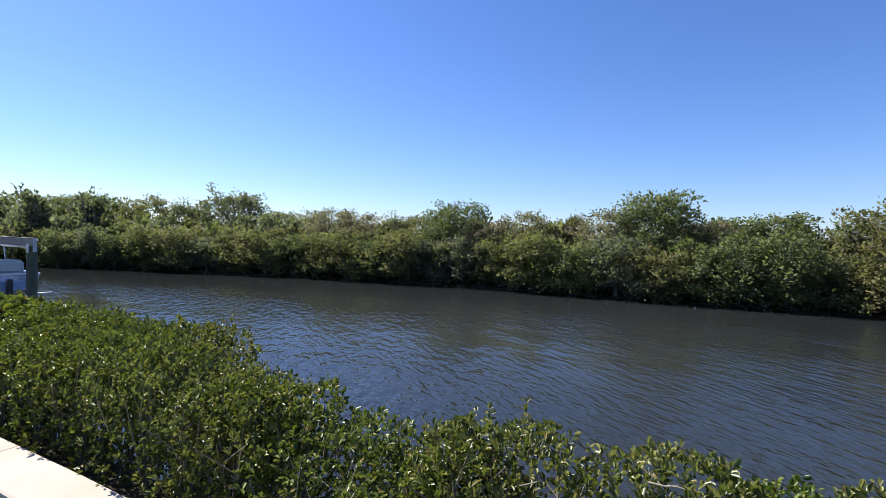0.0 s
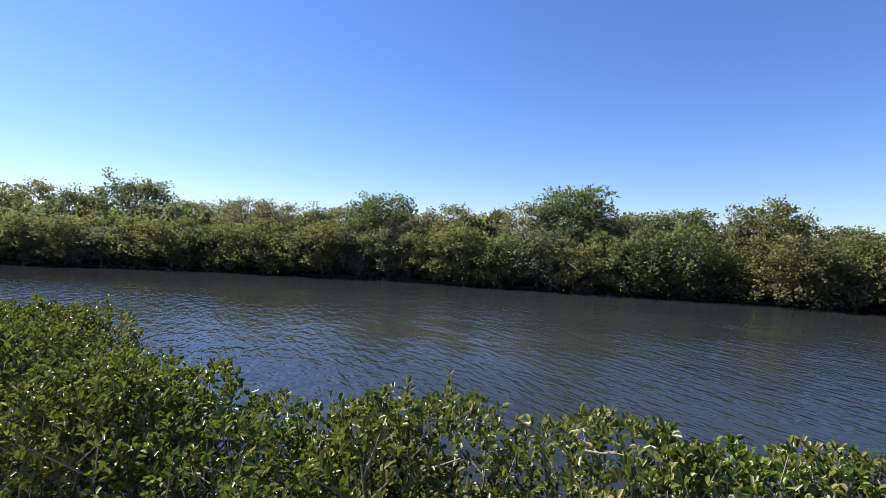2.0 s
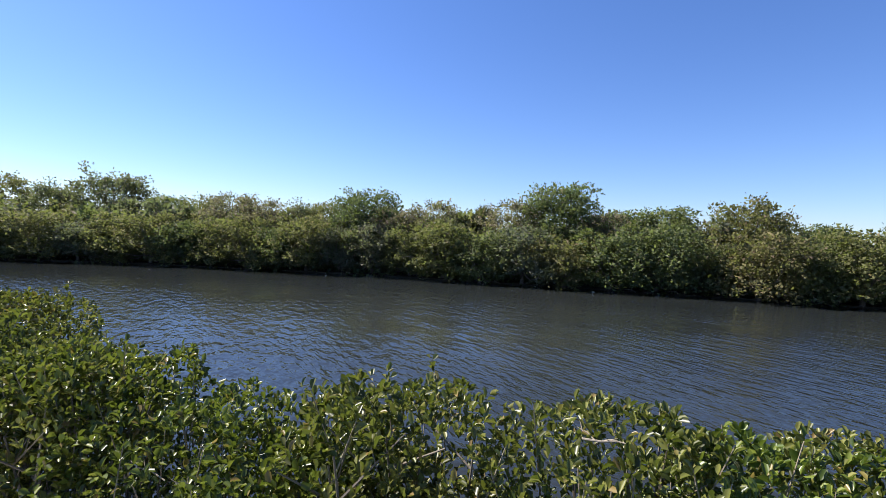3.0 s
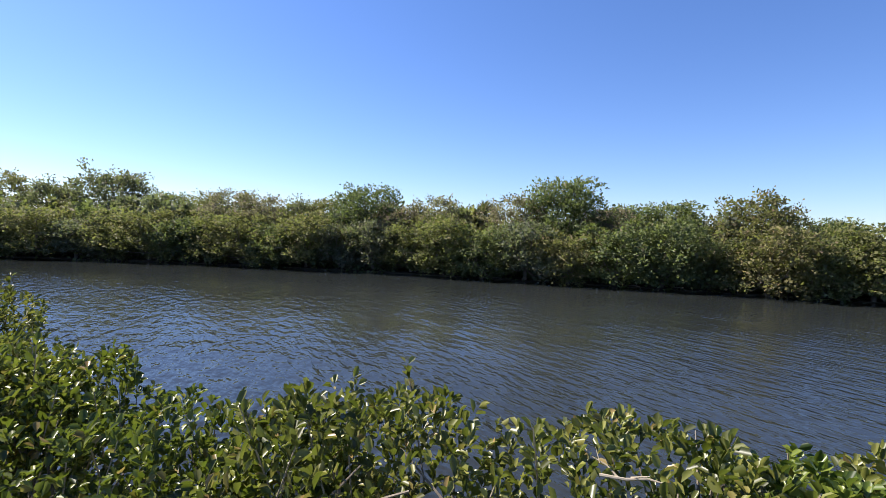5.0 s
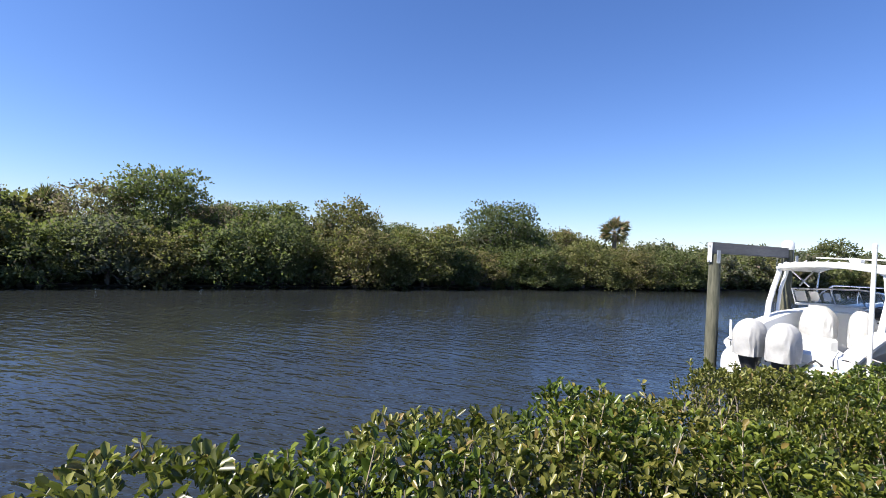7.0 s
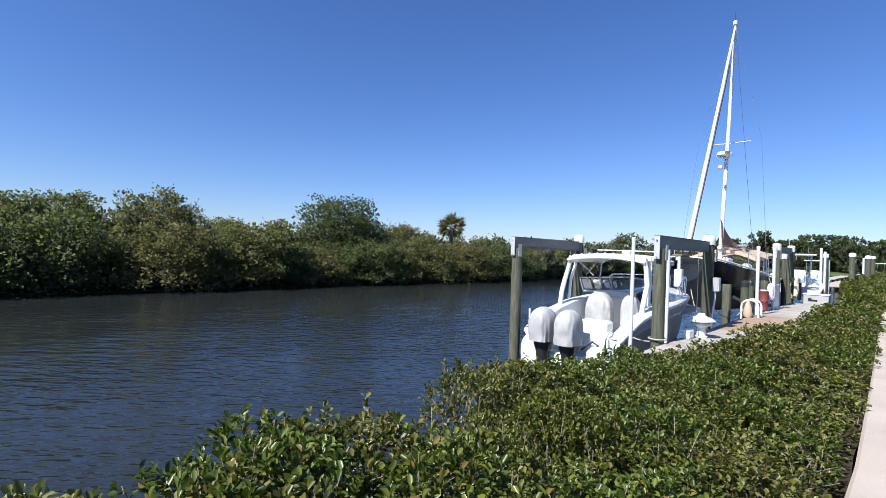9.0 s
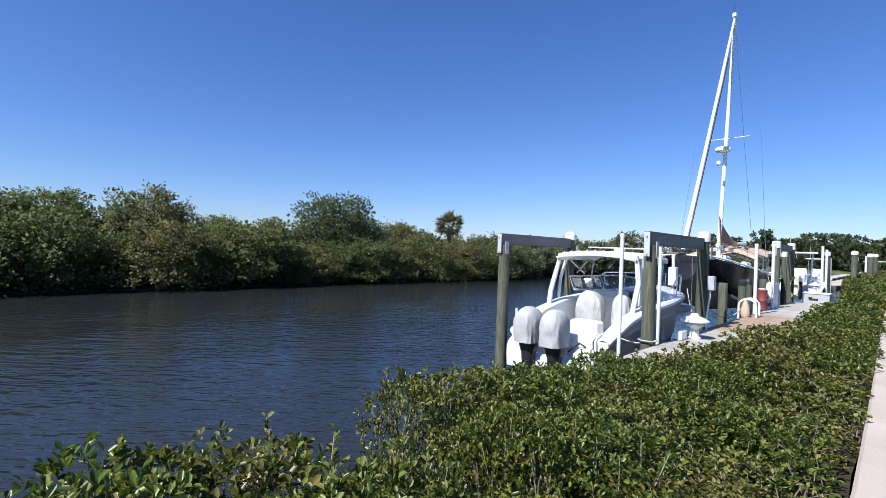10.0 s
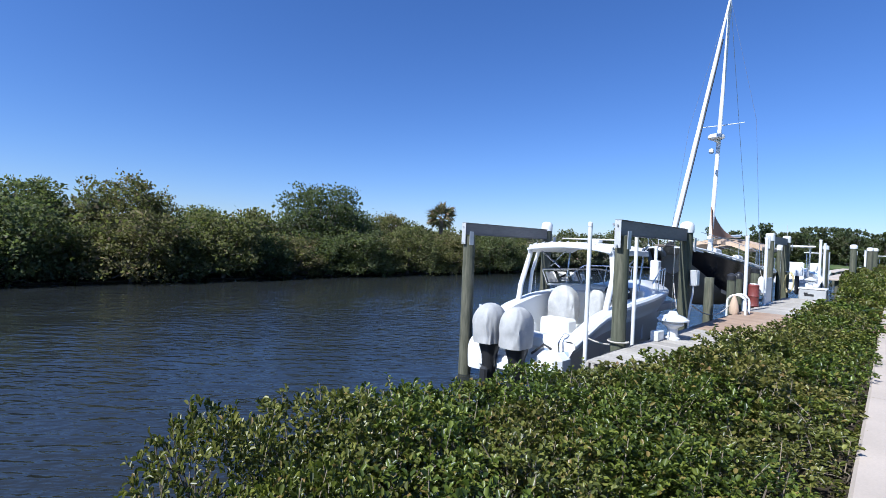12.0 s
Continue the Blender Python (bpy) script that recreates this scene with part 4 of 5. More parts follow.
pts = [Vector((3.4, -0.1, 1.75)).lerp(Vector((7.3, -0.02, 1.5)), k / 12) - Vector((0, 0, 0.28 * math.sin(math.pi * k / 12))) for k in range(13)]
part("line", Geo().tube(pts, 0.013, 6), "rope", line)
line = thing("mooring_line", "white stern line wrapped low round a lift pile", "rope")
pts = [Vector((-0.1, 0.55, 1.32)).lerp(Vector((0.0, -0.16, 1.34)), k / 8) - Vector((0, 0, 0.08 * math.sin(math.pi * k / 8))) for k in range(9)] + [(0.17 * math.sin(a), -0.17 * math.cos(a), 1.33) for a in [0.4 * k for k in range(17)]]
part("line", Geo().tube(pts, 0.013, 6), "rope", line)
# gangway from the seawall to the dock
gang = thing("gangway", "brown timber gangway from the seawall to the dock", "gangway", (6.0, -2.4, 1.3))
for x in (5.5, 6.6):
    part("stringer", Geo().box((x, -2.3, 1.28), (0.06, 2.2, 0.2), 0.006, Matrix.Rotation(radians(-4), 4, "X")), "plank_brown", gang, smooth=False)
for k in range(15):
    y = -3.26 + 0.145 * k
    part("plank", Geo().box((6.05, y, 1.42 - 0.012 * k), (1.3, 0.135, 0.035), 0.005), "plank_brown", gang, smooth=False)

# ---- boats ----


def ring_loft(sections):
    """A skin through cross-sections of equal length, closed at the first one."""
    g = Geo().grid(sections)
    n = len(sections[0])
    g.f.append(tuple(reversed(range(n))))
    return g


boat = thing("motor_boat", "white express motor boat raised on a lift, twin covered outboards", "boat", (2.0, 1.85, 0.4))
BX0, BX1, BY = -0.3, 7.0, 1.8


def half_beam(s):
    return 1.2 * (1 - max(0.0, (s - 0.35) / 0.65) ** 2.3) * (0.95 + 0.05 * min(1, s / 0.3))


SHEER = [(0, 1.2), (0.06, 1.36), (0.14, 1.58), (0.28, 1.76), (0.6, 1.9), (1, 1.86)]


def hull_section(s, side):
    x = BX0 + (BX1 - BX0) * s
    hb, sh = half_beam(s), interp(s, SHEER)
    keel = 0.42 + 0.9 * max(0, (s - 0.62) / 0.38) ** 2.2
    chine_z = keel + 0.22 + 0.35 * s ** 2
    chine_b = hb * (0.86 - 0.25 * s ** 2)
    ctrl = [(0, keel), (chine_b * 0.5, keel + (chine_z - keel) * 0.5), (chine_b, chine_z), (chine_b + 0.03, chine_z + 0.02), (chine_b + (hb - chine_b) * 0.45, chine_z + (sh - chine_z) * 0.5), (hb - 0.01, sh - 0.12), (hb + 0.03, sh - 0.1), (hb + 0.03, sh - 0.04), (hb, sh)]
    # the stem rakes forward
    return [(x + 0.0 - (0.55 * (sh - z) * max(0, s - 0.7) / 0.3), BY + side * y, z) for y, z in ctrl]


ST = [k / 26 for k in range(27)]
ST[-1] = 0.997
g = Geo()
g.grid([hull_section(s, 1) for s in ST])
g.grid([list(reversed(hull_section(s, -1))) for s in ST])
sec = hull_section(0, 1) + list(reversed(hull_section(0, -1)))
g.add(sec, [tuple(range(len(sec)))])
# the hull skin carries its shade as a darker colour than the gelcoat
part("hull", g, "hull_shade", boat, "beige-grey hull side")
for side in (-1, 1):
    # white band under the gunwale, with two moulded steps
    rows = []
    for s in ST:
        q = [Vector(v) for v in hull_section(s, side)]
        n1, out = q[4].lerp(q[5], 0.35), Vector((0, side * 0.012, 0))
        m1 = n1.lerp(q[5], 0.5)
        rows.append([n1 + out * 0.4, n1 + out, m1 + out, m1 + out * 2.2 + Vector((0, 0, 0.012)), q[5] + out * 2.2, q[6] + out, q[7] + out, q[8] + out * 0.5])
    part("gunwale_band", Geo().grid(rows if side > 0 else [list(reversed(r)) for r in rows]), "gel", boat, "white stepped band and rub rail")
sec = [Vector(v) + Vector((-0.008, 0, 0)) for v in hull_section(0, 1)[2:]] + [Vector(v) + Vector((-0.008, 0, 0)) for v in reversed(hull_section(0, -1)[2:])]
part("transom", Geo().add(sec, [tuple(range(len(sec)))]), "gel", boat, "white transom")
# fore deck, side decks, cockpit
rows = []
for k in range(15):
    s = 0.42 + (0.985 - 0.42) * k / 14
    x = BX0 + (BX1 - BX0) * s
    hb, sh = half_beam(s), interp(s, SHEER)
    rise = 0.2 * math.sin(math.pi * min(1, (1 - s) / 0.55)) ** 0.7
    rows.append([(x, BY + hb * u, sh + rise * max(0, 1 - u * u * 1.5)) for u in (-1, -0.8, -0.6, -0.35, 0, 0.35, 0.6, 0.8, 1)])
part("fore_deck", Geo().solid(rows, (0, 0, -0.04)), "gel", boat)
for side in (-1, 1):
    rows = []
    for k in range(12):
        s = 0.0 + 0.42 * k / 11
        x = BX0 + (BX1 - BX0) * s
        hb, sh = half_beam(s), interp(s, SHEER)
        rows.append([(x, BY + side * (hb + 0.01), sh), (x, BY + side * (hb - 0.06), sh + 0.025), (x, BY + side * (hb - 0.22), sh + 0.02), (x, BY + side * (hb - 0.27), sh - 0.02), (x, BY + side * (hb - 0.3), sh - 0.3), (x, BY + side * (hb - 0.31), 0.86)])
    part("coaming", Geo().grid(rows), "gel", boat)
part("cockpit_floor", Geo().box((1.35, BY, 0.84), (3.2, 1.86, 0.05), 0.01), "gel", boat, smooth=False)
part("transom_top", Geo().box((-0.16, BY, 1.12), (0.34, 2.0, 0.28), 0.06), "gel", boat)
part("bulkhead", Geo().box((3.0, BY, 1.42), (0.08, 2.1, 1.1), 0.02), "gel", boat, smooth=False)
part("bait_station", Geo().box((1.35, 1.95, 1.1), (0.4, 0.7, 0.5), 0.05), "gel", boat)
part("step_box", Geo().box((0.55, 1.2, 1.02), (0.4, 0.5, 0.34), 0.04), "gel", boat)
part("motor_bracket", Geo().box((-0.5, 1.84, 0.66), (0.45, 1.3, 0.3), 0.06), "gel", boat)


def covered(name, cx, cy, z0, z1, sx, sy, parent, label="", material="canvas", seed=0, crease_by=1.0):
    """A canvas cover drawn over a seat or motor: a rounded block with creases."""
    rows = []
    nz, na = 20, 56
    for i in range(nz + 1):
        f = i / nz
        z = z0 + (z1 - z0) * f
        sc = 1.0 if f < 0.42 else math.sqrt(max(0.0, 1 - ((f - 0.42) / 0.6) ** 2.7))
        sc *= 0.94 + 0.06 * math.sin(f * 3)
        row = []
        for k in range(na + 1):
            a = 2 * math.pi * k / na
            c, s = math.cos(a), math.sin(a)
            e = 0.62
            rx, ry = math.copysign(abs(c) ** e, c), math.copysign(abs(s) ** e, s)
            crease = 1 + crease_by * 0.11 * noise.noise((c * 3.1 + seed, s * 3.1, f * 2.4)) + crease_by * 0.03 * math.sin(7 * a + f * 4 + seed) * (1 - f) + crease_by * 0.035 * noise.noise((c * 8 + seed, s * 8, f * 5))
            row.append((cx + sx / 2 * rx * sc * crease, cy + sy / 2 * ry * sc * crease, z))
        rows.append(row)
    g = Geo().grid(rows)
    g.f.append(tuple(len(rows[0]) * nz + k for k in range(na)))
    return part(name, g, material, parent, label)


part("swim_platform", Geo().box((-0.42, 0.98, 0.78), (0.5, 0.52, 0.5), 0.11), "gel", boat)
covered("swim_platform", -0.4, 2.66, 0.42, 1.1, 0.5, 0.46, boat, "", "gel", 0.0, 0.0)
for k, my in enumerate((2.15, 1.53)):
    motor = part("outboard_motor", Geo().lathe([(0.1, 0.0), (0.13, 0.1), (0.15, 0.35), (0.2, 0.52), (0.22, 0.66)], (-0.78, my, 0.45), 14), "black", boat, "black outboard motor under a grey cover")
    covered("motor_cover", -0.8, my, 1.06, 1.78, 0.64, 0.5, motor, "grey canvas motor cover", "canvas_grey", k * 3.3, 0.85)
    part("leg", Geo().box((-0.82, my, 0.3), (0.32, 0.18, 0.6), 0.05), "black", motor)
    part("cavitation_plate", Geo().box((-0.9, my, 0.22), (0.5, 0.24, 0.02), 0.005), "black", motor)
    part("gearcase", Geo().lathe([(0.02, -0.3), (0.07, -0.2), (0.08, 0.1), (0.05, 0.26)], (0, 0, 0), 12).mesh("gearcase", MAT["black"], True), "black", motor).matrix_local = Matrix.Translation((-0.85, my, 0.06)) @ Matrix.Rotation(radians(-90), 4, "Y")
    part("skeg", Geo().box((-0.82, my, -0.08), (0.2, 0.03, 0.2), 0.008), "black", motor)
    for b in range(3):
        part("propeller_blade", Geo().box((-1.17, my + 0.09 * math.cos(b * 2.1), 0.06 + 0.09 * math.sin(b * 2.1)), (0.05, 0.1, 0.13), 0.01, Matrix.Rotation(b * 2.1, 4, "X")), "steel", motor)
    part("steering_hose", Geo().tube([(-0.6, my - 0.2, 0.95), (-0.55, my - 0.42, 1.15), (-0.35, my - 0.44, 1.05), (-0.28, my - 0.36, 0.9)], 0.022, 7), "black", motor)
covered("seat_cover", 2.0, 2.2, 1.15, 2.0, 0.5, 0.68, boat, "grey canvas cover over the helm seat", "canvas_grey", 1.2, 1.1)
covered("seat_cover", 2.2, 1.46, 1.15, 1.98, 0.42, 0.45, boat, "grey canvas cover over a seat", "canvas_grey", 5.2, 1.1)
part("cooler", Geo().box((0.75, 2.5, 1.05), (0.6, 0.4, 0.4), 0.05), "gel", boat)
# windshield: raked curved frame with panes
WS = []
for k in range(13):
    a = -1 + 2 * k / 12
    x = 3.25 - 1.0 * abs(a) ** 2.2
    WS.append((x, BY + 1.0 * a))
low = [(x, y, 1.98) for x, y in WS]
high = [(x - 0.42, BY + (y - BY) * 0.9, 2.4 - 0.05 * abs(y - BY)) for x, y in WS]
screen = part("windshield_frame", Geo().tube(high, 0.02, 8), "steel", boat, "thin bright windshield frame")
part("windshield_sill", Geo().tube(low, 0.025, 8), "gel", boat)
for k in (0, 3, 6, 9, 12):
    part("mullion", Geo().tube([low[k], high[k]], 0.016, 6), "steel", screen)
for k in (0, 3, 6, 9):
    rows = [[Vector(low[j]).lerp(Vector(high[j]), 0.03) for j in range(k, k + 4)], [Vector(low[j]).lerp(Vector(high[j]), 0.97) for j in range(k, k + 4)]]
    pane = part("pane", Geo().solid(rows, (-0.006, 0, 0)), "glass", screen)
    pane.visible_shadow = False
part("dash", Geo().box((2.75, 1.2, 1.9), (0.36, 0.6, 0.26), 0.06), "black", boat)
wheel = part("steering_wheel", Geo().tube([(2.46 + 0.06 * math.sin(a), 1.25 + 0.18 * math.cos(a), 1.9 + 0.17 * math.sin(a)) for a in [0.35 * k for k in range(19)]], 0.015, 6), "black", boat)
# hard top on bowed legs
rows = []
for i in range(9):
    u = i / 8
    x = 1.35 + 2.0 * u
    rows.append([(x, BY + 0.98 * v, 3.02 - 0.09 * v * v - 0.05 * (u - 0.5) ** 2 - 0.06 * max(0, abs(v) - 0.85) / 0.15) for v in [-1 + 2 * j / 12 for j in range(13)]])
top = part("canvas_top", Geo().solid(rows, (0, 0, -0.11)), "canvas_white", boat, "white canvas top laced to its frame")
part("rear_bow", Geo().tube([(1.33, BY + 1.0 * v, 2.91 - 0.09 * v * v) for v in [-1 + 2 * j / 12 for j in range(13)]], 0.03, 8), "gel", boat)
for j in range(9):
    v = -0.85 + 1.7 * j / 8
    part("lacing", Geo().tube([(1.3, BY + 0.98 * v, 2.89 - 0.09 * v * v), (1.36, BY + 0.98 * v + 0.03, 3.0 - 0.09 * v * v), (1.5, BY + 0.98 * v + 0.05, 3.03 - 0.09 * v * v)], 0.014, 5), "canvas_white", top)
for side in (-1, 1):
    y0, y1 = BY + side * 0.94, BY + side * 1.06
    part("top_leg", Geo().tube([(1.4, y0, 2.92), (1.42, y0 + side * 0.05, 2.7), (1.34, y1, 2.3), (1.2, y1, 2.0), (1.1, y1 - side * 0.02, interp(0.18, SHEER))], [0.05, 0.055, 0.06, 0.06, 0.06], 10), "gel", boat)
    part("top_leg", Geo().tube([(1.75, y0, 2.96), (1.72, y0 + side * 0.04, 2.7), (1.6, y1 - side * 0.03, 2.3), (1.52, y1 - side * 0.03, 1.8)], 0.04, 10), "gel", boat)
    part("brace", Geo().tube([(1.5, y0, 2.94), (2.6, y0 - side * 0.05, 2.4)], 0.018, 7), "steel", boat)
    part("brace", Geo().tube([(3.2, y0, 2.95), (2.2, y0 - side * 0.03, 2.42)], 0.018, 7), "steel", boat)
    part("front_strut", Geo().tube([(3.2, y0, 2.96), (3.0, y0 - side * 0.02, 1.95)], 0.022, 7), "steel", boat)
part("rod_rack", Geo().tube([(2.0, BY + 0.5, 3.1), (2.1, BY - 1.0, 3.09)], 0.016, 6), "steel", boat)
part("antenna_base", Geo().box((2.7, BY, 3.07), (0.22, 0.22, 0.1), 0.03), "gel", boat)
# bow rail
for side in (-1, 1):
    pts = []
    for k in range(12):
        s = 0.5 + 0.48 * k / 11
        pts.append((BX0 + (BX1 - BX0) * s + 0.05, BY + side * (half_beam(s) - 0.08) * (1 if k < 11 else 0.3), interp(s, SHEER) + 0.52 - 0.25 * max(0, 1 - k / 2)))
    part("bow_rail", Geo().tube(pts, 0.016, 7), "steel", boat)
    for k in (2, 5, 8, 10):
        s = 0.5 + 0.48 * k / 11
        part("stanchion", Geo().tube([(pts[k][0] - 0.06, pts[k][1], interp(s, SHEER)), pts[k]], 0.012, 6), "steel", boat)
    part("grab_rail", Geo().tube([(-0.42, BY + side * 0.93, 0.82), (-0.46, BY + side * 0.93, 1.2), (-0.3, BY + side * 0.93, 1.36), (-0.1, BY + side * 0.93, 1.3)], 0.018, 7), "steel", boat)
part("stern_light_pole", Geo().tube([(-0.1, 2.95, 1.2), (-0.12, 2.95, 1.62)], 0.025, 8), "gel", boat)
part("name_patch", Geo().box((-0.315, 1.0, 0.98), (0.006, 0.5, 0.12), 0.001), "blue", boat, "illegible blue lettering block", smooth=False)
part("name_patch", Geo().box((-0.315, 2.7, 0.85), (0.006, 0.3, 0.1), 0.001), "blue", boat, "illegible blue lettering block", smooth=False)

# sailing boat beyond, bow towards the dock light
yacht = thing("sailing_yacht", "dark-hulled sailing yacht with furled headsail and tan canopies", "sailboat", (14, 2.25, 0.2))
YX0, YX1, YY = 8.8, 21.2, 2.25


def yacht_section(s, side):
    x = YX0 + (YX1 - YX0) * s
    hb = 1.85 * (math.sin(math.pi * min(1.0, 0.04 + s * 0.78) ** 0.75)) ** 0.85
    sh = 3.02 - 1.0 * math.sin(min(1, s / 0.75) * math.pi / 2) + 0.12 * s
    keel = 1.35 - 0.6 * math.sin(math.pi * min(1, s + 0.02)) + max(0, 0.16 - s) * 5.0
    pts = [(0, keel), (hb * 0.45, keel + 0.15), (hb * 0.8, keel + 0.5), (hb * 0.93, keel + (sh - keel) * 0.6), (hb, sh - 0.1), (hb + 0.03, sh - 0.06), (hb + 0.02, sh)]
    return [(x + 0.9 * max(0, 0.22 - s) / 0.22 * (sh - z) * 0.55, YY + side * y, z) for y, z in pts]


ST = [0.002 + 0.996 * (k / 24) for k in range(25)]
g = Geo()
g.grid([yacht_section(s, 1)[2:] for s in ST])
g.grid([list(reversed(yacht_section(s, -1)[2:])) for s in ST])
g2 = Geo()
g2.grid([yacht_section(s, 1)[:3] for s in ST])
g2.grid([list(reversed(yacht_section(s, -1)[:3])) for s in ST])
part("underbody", g2, "hull_grey", yacht, "worn grey-green bottom paint")
sec = yacht_section(ST[-1], 1) + list(reversed(yacht_section(ST[-1], -1)))
g.add(sec, [tuple(range(len(sec)))])
part("hull", g, "hull_dark", yacht, "glossy dark navy hull")
rows = []
for s in ST:
    q = yacht_section(s, 1)[-1]
    w = q[1] - YY
    rows.append([(q[0], YY + w * u, q[2] + 0.05 * (1 - u * u)) for u in (-1, -0.5, 0, 0.5, 1)])
part("deck", Geo().solid(rows, (0, 0, -0.05)), "gel", yacht, "white deck with toe rails")
for side in (-1, 1):
    part("toe_rail", Geo().tube([(p[0], p[1], p[2] + 0.05) for p in (yacht_section(s, side)[-1] for s in ST)], 0.035, 6), "gel", yacht)
    rail = [(p[0], p[1] - side * 0.08, p[2] + 0.62) for p in (yacht_section(s, side)[-1] for s in ST[1:])]
    part("lifeline", Geo().tube(rail, 0.01, 5), "steel", yacht)
    part("lifeline", Geo().tube([(a, b, c - 0.3) for a, b, c in rail], 0.008, 5), "steel", yacht)
    for k in range(1, 24, 3):
        p = rail[k]
        part("stanchion", Geo().tube([(p[0], p[1], p[2] - 0.6), p], 0.013, 6), "steel", yacht)
    # lighter band above the waterline
    part("boot_stripe", Geo().grid([[Vector(yacht_section(s, side)[3]) + Vector((0, side * 0.012, -0.62)), Vector(yacht_section(s, side)[3]) + Vector((0, side * 0.012, -0.5))] for s in ST[3:]]), "hull_grey", yacht)
part("bowsprit", Geo().box((8.55, YY, 3.06), (1.1, 0.34, 0.08), 0.02), "bark", yacht, "timber bowsprit plank", smooth=False)
part("pulpit", Geo().tube([(9.6, YY - 0.6, 3.0), (9.2, YY - 0.5, 3.55), (8.2, YY, 3.58), (9.2, YY + 0.5, 3.55), (9.6, YY + 0.6, 3.0)], 0.016, 7), "steel", yacht)
part("anchor", Geo().box((8.25, YY, 2.86), (0.5, 0.12, 0.16), 0.05, Matrix.Rotation(radians(25), 4, "Y")), "galv", yacht)
part("cabin_trunk", Geo().solid([[(x, YY + 0.95 * v * (0.8 + 0.2 * min(1, (x - 10.2) / 2)), 2.72 - 0.045 * (x - 10.5) + 0.05 * (1 - v * v)) for v in (-1, -0.5, 0, 0.5, 1)] for x in (10.4, 12, 13.5, 15, 16.4)], (0, 0, -0.7)), "gel", yacht, "white cabin trunk")
for x in (11.4, 12.5, 13.7, 14.8):
    part("portlight", Geo().box((x, YY - 0.97, 2.42), (0.5, 0.03, 0.16), 0.01), "black", yacht, smooth=False)
MT = Vector((14.85, YY, 13.7))
MB = Vector((13.45, YY, 2.6))
part("mast", Geo().tube([MB, MB.lerp(MT, 0.5), MT], [0.085, 0.08, 0.06], 12), "gel", yacht, "white aluminium mast raked aft")
FB = Vector((9.0, YY, 3.2))
fs = [FB.lerp(MT, k / 10) + Vector((0, 0, -0.1 * math.sin(math.pi * k / 10))) for k in range(11)]
furled = part("furled_headsail", Geo().tube(fs, [0.07, 0.08, 0.078, 0.075, 0.072, 0.07, 0.068, 0.065, 0.06, 0.05, 0.045], 9), "canvas_white", yacht, "white headsail furled round the forestay")
part("sun_strip", Geo().tube([p + Vector((0.03, -0.075, -0.01)) for p in fs[:9]], 0.035, 6), "black", furled, "dark protective strip")
part("furler_drum", Geo().lathe([(0.05, 0), (0.13, 0.02), (0.13, 0.14), (0.05, 0.16)], (8.96, YY, 3.02), 12), "black", yacht)
RP = MB.lerp(MT, 0.45)
radar = part("radar", Geo().lathe([(0.22, 0), (0.31, 0.05), (0.31, 0.14), (0.26, 0.2), (0.05, 0.23)], (RP.x - 0.38, YY, RP.z - 0.1), 18), "gel", yacht, "white round radar dome")
part("radar_bracket", Geo().box((RP.x - 0.22, YY, RP.z - 0.14), (0.46, 0.14, 0.06), 0.01), "gel", radar, smooth=False)
SP = MB.lerp(MT, 0.5)
for side in (-1, 1):
    part("spreader", Geo().tube([SP, (SP.x + 0.18, YY + side * 0.85, SP.z + 0.06)], [0.022, 0.012], 8), "gel", yacht)
    part("shroud", Geo().tube([MT, (SP.x + 0.18, YY + side * 1.25, SP.z + 0.08), (13.6, YY + side * 1.75, 2.1)], 0.008, 5), "steel", yacht)
part("backstay", Geo().tube([MT, (20.4, YY, 2.2)], 0.008, 5), "steel", yacht)
part("masthead", Geo().box(MT + Vector((0.05, 0, 0.08)), (0.36, 0.16, 0.2), 0.03), "gel", yacht)
part("wind_vane", Geo().tube([MT + Vector((0, 0, 0.15)), MT + Vector((-0.05, 0, 0.55))], 0.012, 5), "black", yacht)
part("deck_light", Geo().lathe([(0.06, 0), (0.1, 0.05), (0.09, 0.16), (0.02, 0.2)], (RP.x - 0.95, YY, RP.z - 0.75), 10), "gel", yacht)
part("boom", Geo().tube([(13.35, YY, 3.5), (18.2, YY, 3.72)], 0.08, 10), "gel", yacht)
rows = []
for i in range(9):
    u = i / 8
    xx = 13.42 + 3.3 * u
    zt = 4.75 - 1.02 * math.sin(u * math.pi / 2) ** 0.8
    rows.append([(xx, YY - 0.09 * (1 - v) - 0.02, 3.5 + 0.04 * u * 3 + (zt - 3.5 - 0.12 * u) * v) for v in (0, 0.33, 0.66, 1)])
part("sail_cover", Geo().solid(rows, (0, 0.03, 0)), "rust", yacht, "rust-brown canvas sail cover on the boom")
for (xa, xb, za, w) in ((13.9, 15.7, 3.15, 1.25), (15.9, 18.0, 3.25, 1.35), (18.2, 20.3, 3.2, 1.35)):
    rows = [[(xa + (xb - xa) * i / 4, YY + w * v, za + 0.32 * (1 - abs(v) ** 2.2) - 0.12 * abs(i / 4 - 0.5)) for v in [-1 + j / 4 for j in range(9)]] for i in range(5)]
    part("canopy", Geo().solid(rows, (0, 0, -0.14)), "tan", yacht, "tan canvas canopy on bows")
    for side in (-1, 1):
        for xx in (xa + 0.1, xb - 0.1):
            part("canopy_pole", Geo().tube([(xx, YY + side * w, za), (xx, YY + side * w * 1.02, 2.15)], 0.014, 6), "steel", yacht)
